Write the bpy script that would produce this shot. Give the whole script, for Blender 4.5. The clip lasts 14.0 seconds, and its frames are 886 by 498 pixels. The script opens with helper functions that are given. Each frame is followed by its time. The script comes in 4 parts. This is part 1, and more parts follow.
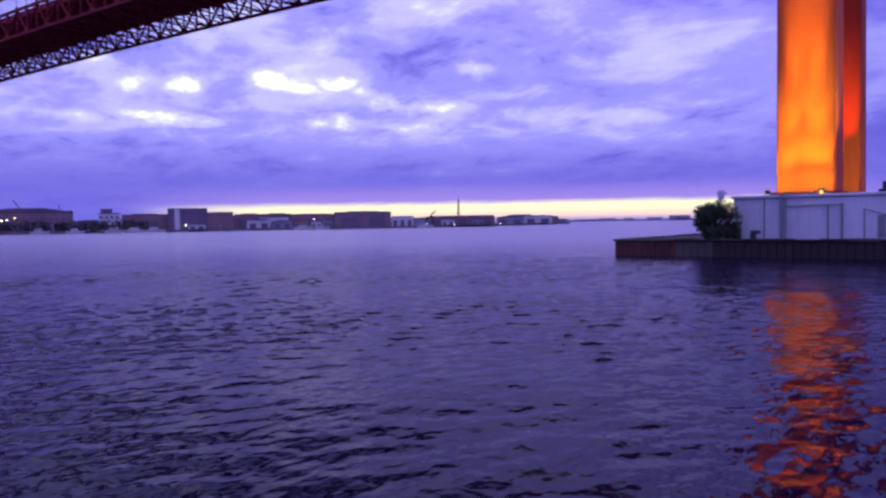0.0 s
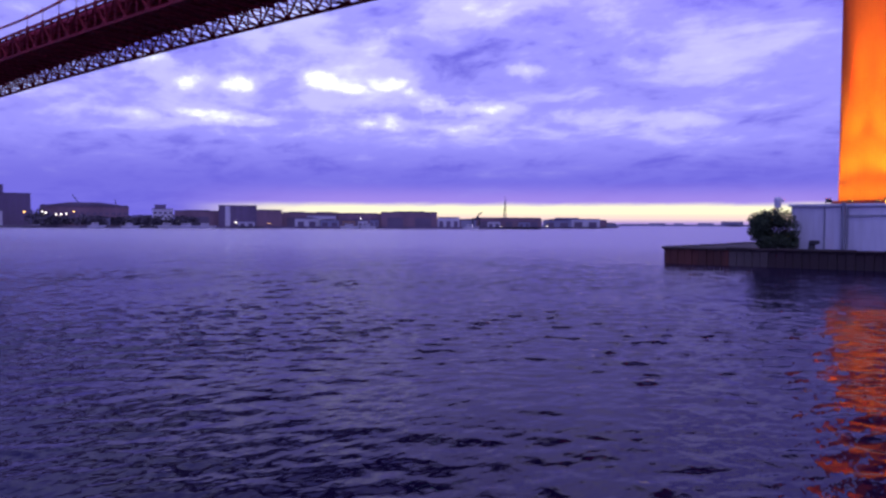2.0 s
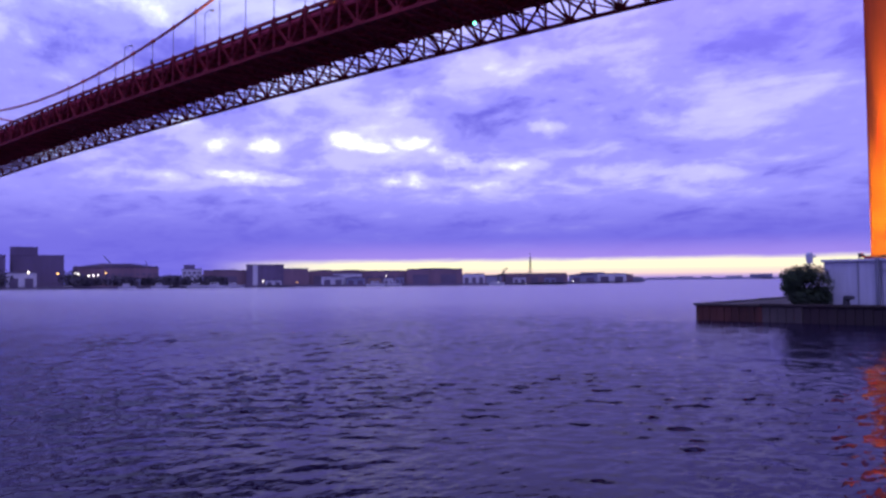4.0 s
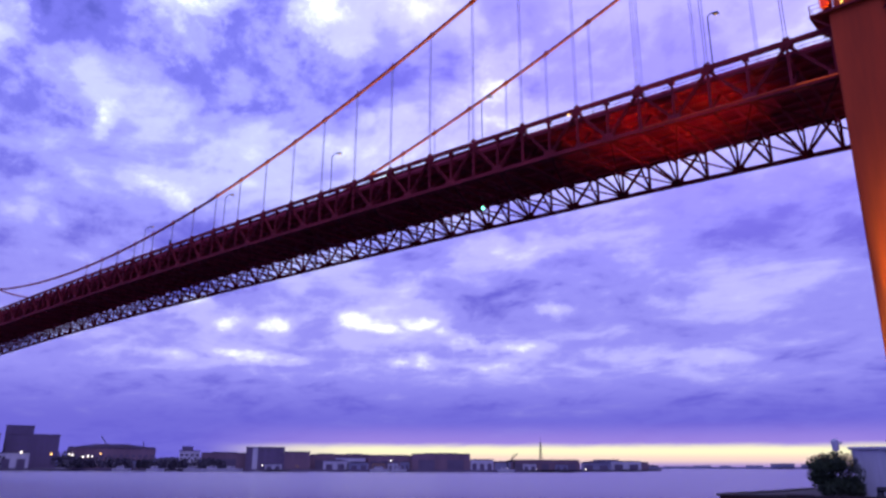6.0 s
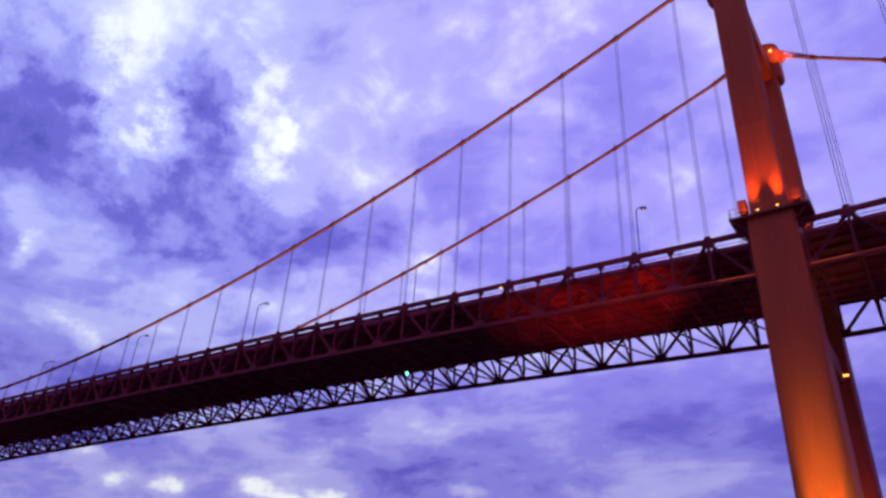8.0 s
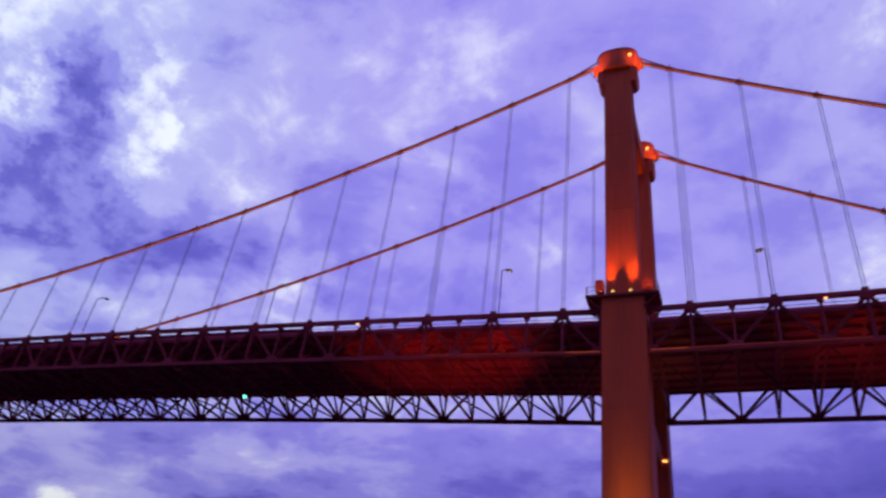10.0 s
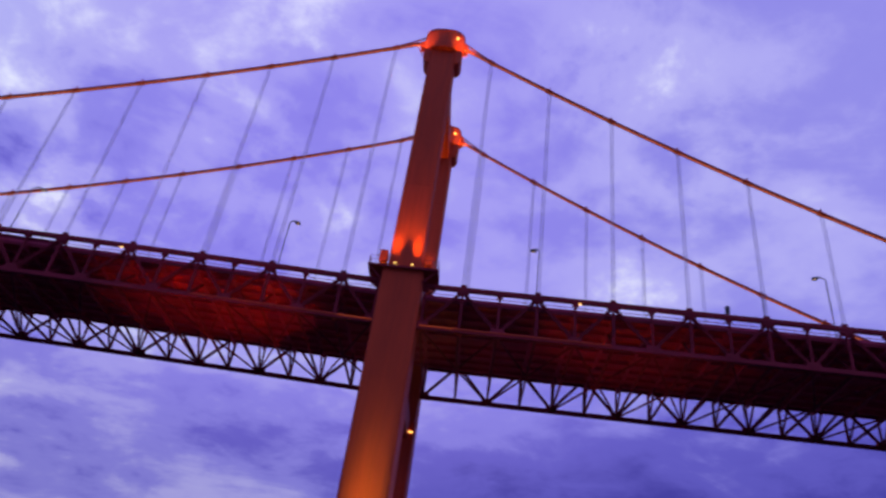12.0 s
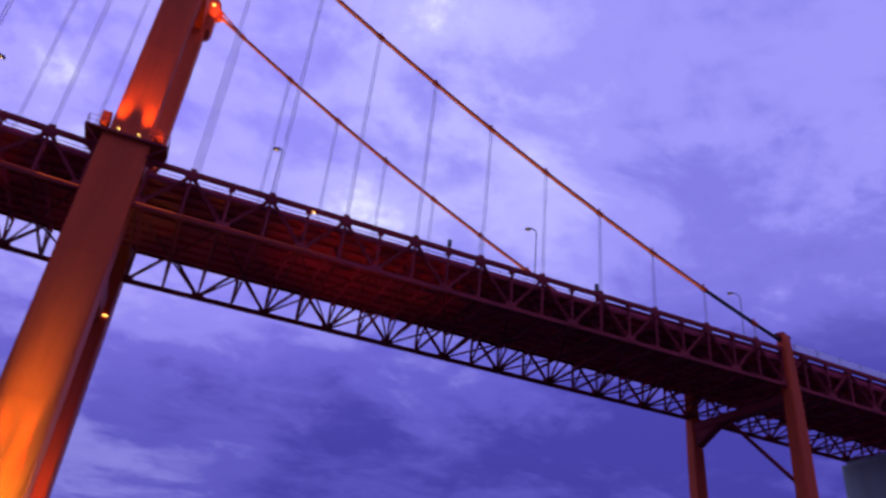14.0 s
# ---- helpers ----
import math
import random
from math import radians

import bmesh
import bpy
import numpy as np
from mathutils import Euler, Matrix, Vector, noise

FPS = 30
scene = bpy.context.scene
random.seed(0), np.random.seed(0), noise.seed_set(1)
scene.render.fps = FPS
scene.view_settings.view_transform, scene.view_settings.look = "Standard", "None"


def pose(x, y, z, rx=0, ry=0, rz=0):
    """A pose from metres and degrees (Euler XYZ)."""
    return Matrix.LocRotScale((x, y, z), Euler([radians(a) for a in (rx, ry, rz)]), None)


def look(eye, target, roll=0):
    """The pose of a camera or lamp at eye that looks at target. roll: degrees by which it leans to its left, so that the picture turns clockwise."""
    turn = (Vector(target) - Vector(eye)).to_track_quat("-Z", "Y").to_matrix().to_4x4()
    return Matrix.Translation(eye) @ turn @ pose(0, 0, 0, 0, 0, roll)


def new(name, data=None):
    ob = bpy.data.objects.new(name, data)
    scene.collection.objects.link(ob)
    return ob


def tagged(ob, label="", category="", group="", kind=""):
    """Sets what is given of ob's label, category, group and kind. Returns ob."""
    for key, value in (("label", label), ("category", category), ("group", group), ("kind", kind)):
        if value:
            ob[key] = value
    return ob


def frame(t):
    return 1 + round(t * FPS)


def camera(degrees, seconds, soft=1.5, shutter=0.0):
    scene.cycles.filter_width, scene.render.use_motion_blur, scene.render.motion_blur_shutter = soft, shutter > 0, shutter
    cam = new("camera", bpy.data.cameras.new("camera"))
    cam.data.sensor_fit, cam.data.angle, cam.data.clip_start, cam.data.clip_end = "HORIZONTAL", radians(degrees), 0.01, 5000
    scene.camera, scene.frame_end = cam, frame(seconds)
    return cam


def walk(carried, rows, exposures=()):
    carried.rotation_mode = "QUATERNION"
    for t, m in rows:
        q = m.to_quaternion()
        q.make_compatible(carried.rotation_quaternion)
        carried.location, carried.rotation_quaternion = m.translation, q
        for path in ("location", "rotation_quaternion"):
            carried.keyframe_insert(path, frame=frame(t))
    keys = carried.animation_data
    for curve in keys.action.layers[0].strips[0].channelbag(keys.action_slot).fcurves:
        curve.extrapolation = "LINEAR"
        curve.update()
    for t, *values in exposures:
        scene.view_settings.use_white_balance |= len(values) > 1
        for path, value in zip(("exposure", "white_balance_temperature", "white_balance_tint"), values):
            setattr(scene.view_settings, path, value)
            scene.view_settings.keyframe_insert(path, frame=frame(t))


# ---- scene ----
cam = camera(62.43, 14.0, soft=2.6, shutter=0.4)
PATH = [
    (0, 12.002, -76.358, 3.549, 87.937, 0.902, 35.476),
    (0.5, 11.757, -75.714, 3.672, 88.201, 1.712, 37.337),
    (1, 11.513, -75.172, 3.699, 88.193, -0.645, 39.096),
    (1.5, 11.472, -75.005, 3.779, 87.969, -0.070, 39.085),
    (2, 11.494, -75.060, 3.684, 88.049, -0.237, 39.116),
    (4.5, 11.543, -76.053, 4.086, 95.700, 0.361, 41.749),
    (5, 11.412, -75.944, 3.925, 100.100, 0.462, 41.704),
    (5.5, 11.221, -75.756, 3.909, 103.735, 0.039, 41.599),
    (6, 11.087, -75.581, 3.865, 106.566, -0.200, 41.549),
    (6.5, 10.956, -75.513, 3.684, 109.901, -0.835, 41.072),
    (7, 10.595, -75.335, 3.554, 113.343, -2.111, 39.949),
    (7.5, 10.112, -75.002, 3.601, 117.050, -2.766, 36.996),
    (10, 9.725, -73.704, 3.601, 124.498, -6.704, 19.725),
    (10.5, 9.654, -73.592, 3.621, 124.547, -7.608, 14.199),
    (11, 9.419, -73.196, 3.739, 124.611, -6.933, 9.635),
    (11.5, 9.436, -73.126, 3.718, 124.533, -7.795, 4.146),
    (12, 9.487, -72.791, 3.832, 124.006, -6.982, -0.431),
    (12.5, 9.449, -72.404, 4.125, 123.260, -6.614, -6.377),
    (13, 9.078, -72.447, 4.134, 122.108, -6.899, -12.986),
    (13.5, 9.279, -71.954, 4.285, 120.844, -5.995, -18.860),
    (14, 9.503, -71.103, 4.272, 119.643, -5.453, -23.877),
]
walk(cam, [(t, pose(x, y, z, a, b, c)) for t, x, y, z, a, b, c in PATH], [(0, 0.28), (2.2, 0.26), (5.0, 0.3), (6.5, -0.04), (7.5, -0.26), (10.0, -0.5), (12.0, -0.48), (14.0, -0.26)])

# ---- world: dusk sky with broken cloud ----
world = bpy.data.worlds.new("world")
scene.world = world
world.use_nodes = True
WN, WL = world.node_tree.nodes, world.node_tree.links
WN.clear()


def wmath(op, a, b=None, c=None, clamp=False):
    n = WN.new("ShaderNodeMath")
    n.operation, n.use_clamp = op, clamp
    for i, v in enumerate((a, b, c)):
        if v is None:
            continue
        if isinstance(v, (int, float)):
            n.inputs[i].default_value = v
        else:
            WL.new(v, n.inputs[i])
    return n.outputs[0]


def wsmooth(v, lo, hi, a=0.0, b=1.0):
    n = WN.new("ShaderNodeMapRange")
    n.interpolation_type = "SMOOTHSTEP"
    WL.new(v, n.inputs[0])
    for i, q in enumerate((lo, hi, a, b)):
        n.inputs[i + 1].default_value = q
    return n.outputs[0]


def wmix(f, a, b):
    n = WN.new("ShaderNodeMix")
    n.data_type = "RGBA"
    for i, v in ((0, f), (6, a), (7, b)):
        if isinstance(v, (int, float)):
            n.inputs[i].default_value = v
        elif isinstance(v, tuple):
            n.inputs[i].default_value = (*v, 1)
        else:
            WL.new(v, n.inputs[i])
    return n.outputs[2]


def lin(r, g, b):
    """Linear colour from 0-255 sRGB."""
    return tuple(c / 12.92 if c <= 0.04045 else ((c + 0.055) / 1.055) ** 2.4 for c in (r / 255, g / 255, b / 255))


coord = WN.new("ShaderNodeTexCoord")
sep = WN.new("ShaderNodeSeparateXYZ")
WL.new(coord.outputs["Generated"], sep.inputs[0])
SX, SY, SZ = sep.outputs
up = wmath("MAXIMUM", SZ, 0.0)
flat = wmath("ADD", up, 0.18)
cx, cy = wmath("DIVIDE", SX, flat), wmath("DIVIDE", SY, flat)
comb = WN.new("ShaderNodeCombineXYZ")
WL.new(cx, comb.inputs[0]), WL.new(cy, comb.inputs[1])


def wnoise(scale, detail, rough, distort, offset, stretch=(1, 1, 1), turn=0.0):
    m = WN.new("ShaderNodeMapping")
    m.inputs["Location"].default_value = offset
    m.inputs["Rotation"].default_value = (0, 0, radians(turn))
    m.inputs["Scale"].default_value = stretch
    WL.new(comb.outputs[0], m.inputs[0])
    n = WN.new("ShaderNodeTexNoise")
    n.inputs["Scale"].default_value, n.inputs["Detail"].default_value = scale, detail
    n.inputs["Roughness"].default_value, n.inputs["Distortion"].default_value = rough, distort
    WL.new(m.outputs[0], n.inputs["Vector"])
    return n.outputs["Fac"]


big = wnoise(1.4, 4.0, 0.5, 0.5, (3.1, 7.7, 0), (1, 1, 1), 30)
mid = wnoise(3.7, 6.0, 0.55, 0.5, (1.3, -2.2, 0), (0.9, 1.1, 1), 40)
fine = wnoise(12.0, 6.0, 0.6, 0.4, (8.0, 4.0, 0), (0.9, 1.1, 1), 40)
# azimuth towards the sunset, 1 at 45 degrees left of +y
west = wmath("ADD", wmath("MULTIPLY", SX, -0.7071), wmath("MULTIPLY", SY, 0.7071))
level = wmath("SQRT", wmath("ADD", wmath("MULTIPLY", SX, SX), wmath("MULTIPLY", SY, SY)))
west = wmath("DIVIDE", west, wmath("MAXIMUM", level, 0.01))
westness = wsmooth(west, 0.35, 1.0)
cloud = wmath("ADD", wmath("ADD", wmath("MULTIPLY", big, 0.44), wmath("MULTIPLY", mid, 0.42)), wmath("MULTIPLY", fine, 0.14))
away = wsmooth(west, 0.95, 0.55)  # the side turned from the sunset: smoother cloud, dim below, pale above
swing = wmath("MULTIPLY", wmath("SUBTRACT", 0.86, wmath("MULTIPLY", away, 0.24)), wsmooth(SZ, 0.10, 0.42, 0.5, 1.0))
high = wmath("MULTIPLY", wsmooth(SZ, 0.28, 0.46), wmath("SUBTRACT", 1.0, away))  # broken, contrasted cloud high to the west
swing = wmath("MULTIPLY", swing, wmath("ADD", 1.0, wmath("MULTIPLY", high, 0.15)))
cloud = wmath("SUBTRACT", wmath("ADD", 0.5, wmath("MULTIPLY", wmath("SUBTRACT", cloud, 0.5), swing)), wmath("MULTIPLY", high, -0.015))
cloud = wmath("ADD", cloud, wsmooth(SZ, 0.48, 0.68, -0.012, 0.002))
rise = wmath("SUBTRACT", wmath("MULTIPLY", wsmooth(SZ, 0.22, 0.60), 0.132), 0.085)
cloud = wmath("ADD", cloud, wmath("MULTIPLY", away, rise))
cloud = wmath("ADD", cloud, wmath("ADD", wsmooth(west, 0.45, -0.15, 0.0, -0.06), wsmooth(west, -0.45, -0.85, 0.0, 0.09)))
cloud = wmath("ADD", cloud, wmath("MULTIPLY", wmath("SUBTRACT", 1.0, away), wmath("ADD", wsmooth(SZ, 0.07, 0.15, 0.0, 0.045), wsmooth(SZ, 0.26, 0.42, 0.0, 0.005))))
# breaks and dark masses in the cloud: bearing left of +y, height, half width, half height (degrees), strength
azim = wmath("MULTIPLY", wmath("ARCTAN2", wmath("MULTIPLY", SX, -1.0), SY), 57.2958)
elev = wmath("MULTIPLY", wmath("ARCSINE", SZ), 57.2958)
polar = WN.new("ShaderNodeCombineXYZ")
WL.new(wmath("MULTIPLY", azim, 0.8), polar.inputs[0]), WL.new(elev, polar.inputs[1])
ragged = WN.new("ShaderNodeTexNoise")
ragged.inputs["Scale"].default_value, ragged.inputs["Detail"].default_value, ragged.inputs["Roughness"].default_value = 0.42, 7, 0.6
WL.new(polar.outputs[0], ragged.inputs["Vector"])
split = WN.new("ShaderNodeSeparateXYZ")
WL.new(ragged.outputs["Color"], split.inputs[0])
warp_a = wmath("MULTIPLY", wmath("SUBTRACT", split.outputs[0], 0.5), 6.5)
warp_e = wmath("MULTIPLY", wmath("SUBTRACT", split.outputs[1], 0.5), 6.5)
grain = wmath("MULTIPLY_ADD", split.outputs[2], 3.0, -0.5)
BREAKS = [(58.7, 10.2, 1.4, 0.5, 0.8), (54.7, 10.3, 1.2, 0.45, 0.85), (48.8, 10.6, 1.2, 0.6, 0.8), (46.4, 10.2, 0.9, 0.35, 0.75), (43.8, 10.8, 1.1, 0.4, 0.85), (41.6, 10.1, 0.9, 0.3, 0.7), (57.6, 8.1, 1.6, 0.28, 0.8), (54.8, 7.7, 1.8, 0.38, 1), (43.7, 7.8, 1.5, 0.4, 1),
          (37.8, 7.3, 1.6, 0.3, 0.8), (36.0, 8.9, 2.2, 0.4, 0.8), (39.7, 9.3, 1.1, 0.6, 0.8), (32.8, 11.5, 1.6, 0.5, 0.6), (61.0, 11.3, 1.4, 0.7, 0.7), (21.6, 7.7, 2.8, 0.6, 0.3), (24.5, 12.1, 2.5, 0.5, 0.3)]
HIGH = [(64.5, 34.1, 2.4, 2.6, 1), (66.5, 39.5, 1.8, 2.2, 0.6), (52.6, 34.8, 1.5, 2.4, 1), (54.3, 39.4, 1.6, 2.4, 0.8), (49.7, 31.6, 1.1, 1.2, 0.7), (68.6, 24.0, 0.8, 0.9, 1), (76.1, 29.1, 1.8, 1.3, 1),
        (77.6, 34.0, 1.6, 1.1, 0.8), (42.7, 34.7, 2.5, 1.8, 0.45), (36.8, 29.0, 2.2, 1.9, 0.7), (48.1, 26.7, 0.7, 0.5, 0.5), (63.0, 19.3, 1.4, 0.6, 0.6), (65.2, 20.0, 1.4, 0.4, 0.6), (50.7, 24.0, 1.2, 0.7, 0.6),
        (24.6, 39.0, 3.0, 2.2, 0.4), (16.9, 34.4, 3.0, 2.6, 0.35), (14.4, 36.6, 1.6, 2.8, 0.4), (22.8, 47.1, 3.0, 1.8, 0.35), (62.0, 20.8, 3.0, 1.5, 0.3)]
PALE = [(26.5, 50.0, 9.0, 3.5, 0.3), (-11.5, 47.2, 6.0, 2.7, 0.45), (-12.9, 31.3, 2.4, 2.0, 0.6), (-36.5, 38.0, 4.5, 0.9, 0.3), (-17.8, 39.9, 9.0, 2.2, 0.4), (-46.8, 37.7, 3.4, 0.7, 0.35), (-25.0, 47.0, 8.0, 1.8, 0.25),
        (0.4, 14.9, 1.8, 1.1, 0.15), (26.0, 41.4, 6.0, 2.5, 0.25), (4.0, 40.0, 6.0, 7.0, 0.3), (33.0, 24.0, 9.0, 3.0, 0.35), (36.7, 16.4, 1.6, 1.0, 0.6), (71.0, 9.0, 2.7, 0.6, 0.5), (62.0, 7.9, 1.2, 0.25, 0.7), (28.0, 8.2, 3.0, 0.35, 0.5), (49.0, 9.6, 8.0, 1.5, 0.2)]
MASSES = [(71.6, 33.8, 3.4, 3.0, -1.0), (59.4, 37.7, 1.7, 3.2, -1.0), (58.8, 29.9, 5.0, 2.4, -0.7), (74.6, 26.0, 2.2, 2.4, -0.8), (30.8, 14.3, 7.0, 1.4, -0.12), (60.0, 13.0, 5.0, 0.9, -0.4), (44.0, 13.2, 8.0, 0.9, -0.15),
          (26.6, 29.9, 5.0, 2.0, -0.4), (27.0, 18.0, 11.0, 2.4, -0.25), (-23.5, 42.5, 6.0, 1.0, -0.2), (-52.7, 26.4, 4.0, 6.0, -0.5), (-36.0, 15.8, 11.0, 2.5, -0.4), (-14.1, 15.2, 2.6, 1.0, -0.35), (-1.8, 17.4, 4.0, 1.6, -0.35),
          (66.0, 14.5, 6.0, 2.0, -0.5), (52.0, 17.0, 6.0, 1.5, -0.25), (44.0, 31.0, 4.0, 5.0, -0.3)]
for patches, stretch, gain, torn in ((BREAKS, 1.25, 0.125, 0.5), (HIGH, 1.45, 0.105, 0.9), (PALE, 1.6, 0.09, 1.0), (MASSES, 1.7, 0.10, 1.0)):
    for a, e, w, h, s in patches:
        da = wmath("DIVIDE", wmath("MULTIPLY_ADD", warp_a, min(2.4, 0.6 * w + 0.4) * torn, wmath("SUBTRACT", azim, a)), w * stretch)
        de = wmath("DIVIDE", wmath("MULTIPLY_ADD", warp_e, min(1.8, 0.6 * h), wmath("SUBTRACT", elev, e)), h * stretch)
        r = wmath("SQRT", wmath("ADD", wmath("MULTIPLY", da, da), wmath("MULTIPLY", de, de)))
        cloud = wmath("MULTIPLY_ADD", wsmooth(r, 1.5, 0.1, 0.0, gain * s), grain, cloud)
ramp = WN.new("ShaderNodeValToRGB")
WL.new(cloud, ramp.inputs[0])
stops = [(0.34, lin(75, 70, 176)), (0.43, lin(103, 97, 208)), (0.505, lin(146, 141, 238)), (0.575, lin(184, 180, 252)), (0.70, (1.06, 1.1, 1.18))]
ramp.color_ramp.interpolation = "EASE"
for i, (at, col) in enumerate(stops):
    e = ramp.color_ramp.elements[i] if i < 2 else ramp.color_ramp.elements.new(at)
    e.position, e.color = at, (*col, 1)
sky = ramp.outputs[0]
# colder blue high towards the sunset
sky = wmix(wmath("MULTIPLY", wmath("MULTIPLY", wsmooth(SZ, 0.16, 0.42), wsmooth(azim, 36.0, 62.0)), wsmooth(cloud, 0.45, 0.6, 0.06, 0.24)), sky, lin(168, 205, 255))
sky = wmix(wmath("MULTIPLY", wmath("MULTIPLY", wsmooth(azim, -22.0, 5.0), wsmooth(azim, 50.0, 24.0)), wsmooth(SZ, 0.2, 0.38, 0.0, 0.45)), sky, lin(150, 134, 250))
# paler, greyer cloud away from the sunset
sky = wmix(wmath("MULTIPLY", wsmooth(azim, -8.0, -40.0), wsmooth(SZ, 0.3, 0.5, 0.0, 0.3)), sky, lin(165, 160, 248))
# blue-violet bank above the horizon
bank = wsmooth(SZ, 0.125, 0.05)
sky = wmix(wmath("MULTIPLY", bank, 0.85), sky, lin(102, 95, 206))
# strip of clear yellow light under the cloud, widest at 30 degrees left of +y
glow = wmath("DIVIDE", wmath("ADD", wmath("MULTIPLY", SX, -0.5), wmath("MULTIPLY", SY, 0.866)), wmath("MAXIMUM", level, 0.01))
edge = wmath("ADD", SZ, wmath("MULTIPLY", wmath("SUBTRACT", mid, 0.5), 0.006))
sky = wmix(wmath("MULTIPLY", wsmooth(edge, 0.060, 0.026), wsmooth(glow, 0.85, 0.97, 0.0, 0.4)), sky, lin(198, 160, 232))
strip = wmath("MULTIPLY", wsmooth(edge, 0.031, 0.021), wsmooth(glow, 0.87, 0.96))
gold = wmix(wsmooth(SZ, 0.009, 0.019), wmix(wsmooth(SZ, 0.0, 0.010), lin(150, 128, 205), lin(246, 212, 200)), lin(255, 247, 204))
sky = wmix(strip, sky, gold)
sky = wmix(wsmooth(SZ, -0.004, -0.02), sky, lin(48, 40, 104))
back = WN.new("ShaderNodeBackground")
WL.new(sky, back.inputs[0])
WL.new(wsmooth(SZ, 0.16, 0.5, 1.0, 1.3), back.inputs[1])
WL.new(back.outputs[0], WN.new("ShaderNodeOutputWorld").inputs[0])


# ---- lamps ----
AMBER, ORANGE, REDDISH = (0.70, 1.12, 0.05), (1.0, 0.42, 0.02), (1.0, 0.14, 0.004)


def spot(name, eye, target, power, degrees, colour, blend=0.6, size=0.15):
    lamp = bpy.data.lights.new(name, "SPOT")
    lamp.energy, lamp.color, lamp.spot_size, lamp.spot_blend, lamp.shadow_soft_size = power, colour, radians(degrees), blend, size
    ob = new(name, lamp)
    ob.matrix_world = look(eye, target)
    return ob


# ---- materials ----
def material(name, colour, rough=0.6, metal=0.0, vary=0.25, scale=1.0, bump=0.05, stain=None, streak=False, emit=None, power=0.0, spec=0.5):
    m = bpy.data.materials.new(name)
    m.use_nodes = True
    n, l = m.node_tree.nodes, m.node_tree.links
    b = n["Principled BSDF"]
    b.inputs["Roughness"].default_value, b.inputs["Metallic"].default_value = rough, metal
    b.inputs["Specular IOR Level"].default_value = spec
    if emit:
        b.inputs["Base Color"].default_value = (*colour, 1)
        b.inputs["Emission Color"].default_value, b.inputs["Emission Strength"].default_value = (*emit, 1), power
        return m
    tc = n.new("ShaderNodeNewGeometry")
    mp = n.new("ShaderNodeMapping")
    mp.inputs["Scale"].default_value = (1, 1, 0.12) if streak else (1, 1, 1)
    l.new(tc.outputs["Position"], mp.inputs[0])
    coarse, small = n.new("ShaderNodeTexNoise"), n.new("ShaderNodeTexNoise")
    for q, s in ((coarse, scale * 0.35), (small, scale * 4.0)):
        q.inputs["Scale"].default_value, q.inputs["Detail"].default_value = s, 5
        l.new(mp.outputs[0], q.inputs["Vector"])
    mixed = n.new("ShaderNodeMath")
    mixed.operation = "MULTIPLY_ADD"
    l.new(small.outputs["Fac"], mixed.inputs[0])
    mixed.inputs[1].default_value = 0.4
    l.new(coarse.outputs["Fac"], mixed.inputs[2])
    rampm = n.new("ShaderNodeValToRGB")
    l.new(mixed.outputs[0], rampm.inputs[0])
    dark = stain or tuple(c * (1 - vary) for c in colour)
    rampm.color_ramp.elements[0].position, rampm.color_ramp.elements[0].color = 0.45, (*dark, 1)
    rampm.color_ramp.elements[1].position, rampm.color_ramp.elements[1].color = 0.95, (*[min(1, c * (1 + vary * 0.6)) for c in colour], 1)
    l.new(rampm.outputs[0], b.inputs["Base Color"])
    r = n.new("ShaderNodeMapRange")
    l.new(small.outputs["Fac"], r.inputs[0])
    r.inputs[3].default_value, r.inputs[4].default_value = max(0.05, rough - 0.12), min(1, rough + 0.12)
    l.new(r.outputs[0], b.inputs["Roughness"])
    bp = n.new("ShaderNodeBump")
    bp.inputs["Strength"].default_value, bp.inputs["Distance"].default_value = bump * 4, 0.05
    l.new(small.outputs["Fac"], bp.inputs["Height"])
    l.new(bp.outputs[0], b.inputs["Normal"])
    return m


M_RED = material("red_bridge_paint", (0.62, 0.074, 0.022), 0.6, 0, 0.3, 0.5, 0.02, streak=True, spec=0.15)
# the bridge red darkened: shade on trusses, bracing and beams is in the colour
M_STEEL = material("shaded_red_steel", (0.26, 0.026, 0.038), 0.7, 0, 0.35, 0.6, 0.03, spec=0.12)
# red and blue raised so the shaded underside looks lifted by haze
M_DECK = material("lifted_deck_steel", (0.56, 0.042, 0.095), 0.75, 0, 0.4, 0.4, 0.04)
M_ASPHALT = material("asphalt", (0.05, 0.05, 0.05), 0.9, 0, 0.3, 1.0, 0.05)
M_ROPE = material("galvanised_rope", (0.42, 0.40, 0.44), 0.6, 0.0, 0.2, 3, 0.03)
M_CABLE = material("red_cable_wrap", (0.42, 0.055, 0.045), 0.5, 0, 0.2, 2, 0.03)
M_GREY = material("grey_steel", (0.25, 0.26, 0.28), 0.5, 0.4, 0.2, 2, 0.02)
M_BLACK = material("black_steel", (0.03, 0.03, 0.035), 0.6, 0, 0.3, 2, 0.03)
M_WHITE = material("weathered_white_concrete", (0.58, 0.59, 0.66), 0.8, 0, 0.2, 0.8, 0.06, stain=(0.42, 0.42, 0.47), streak=True)
M_QUAY = material("tide_stained_quay", (0.028, 0.014, 0.016), 0.85, 0, 0.55, 1.2, 0.12, stain=(0.03, 0.022, 0.02))
M_RUST = material("rusty_sheet_pile", (0.10, 0.032, 0.022), 0.85, 0, 0.5, 1.5, 0.12, stain=(0.05, 0.02, 0.015), streak=True)
M_PATCH = material("grey_concrete_patch", (0.09, 0.07, 0.062), 0.85, 0, 0.3, 1.5, 0.08)
M_PALE = material("pale_pier_concrete", (0.30, 0.34, 0.30), 0.8, 0, 0.25, 0.6, 0.05, streak=True)
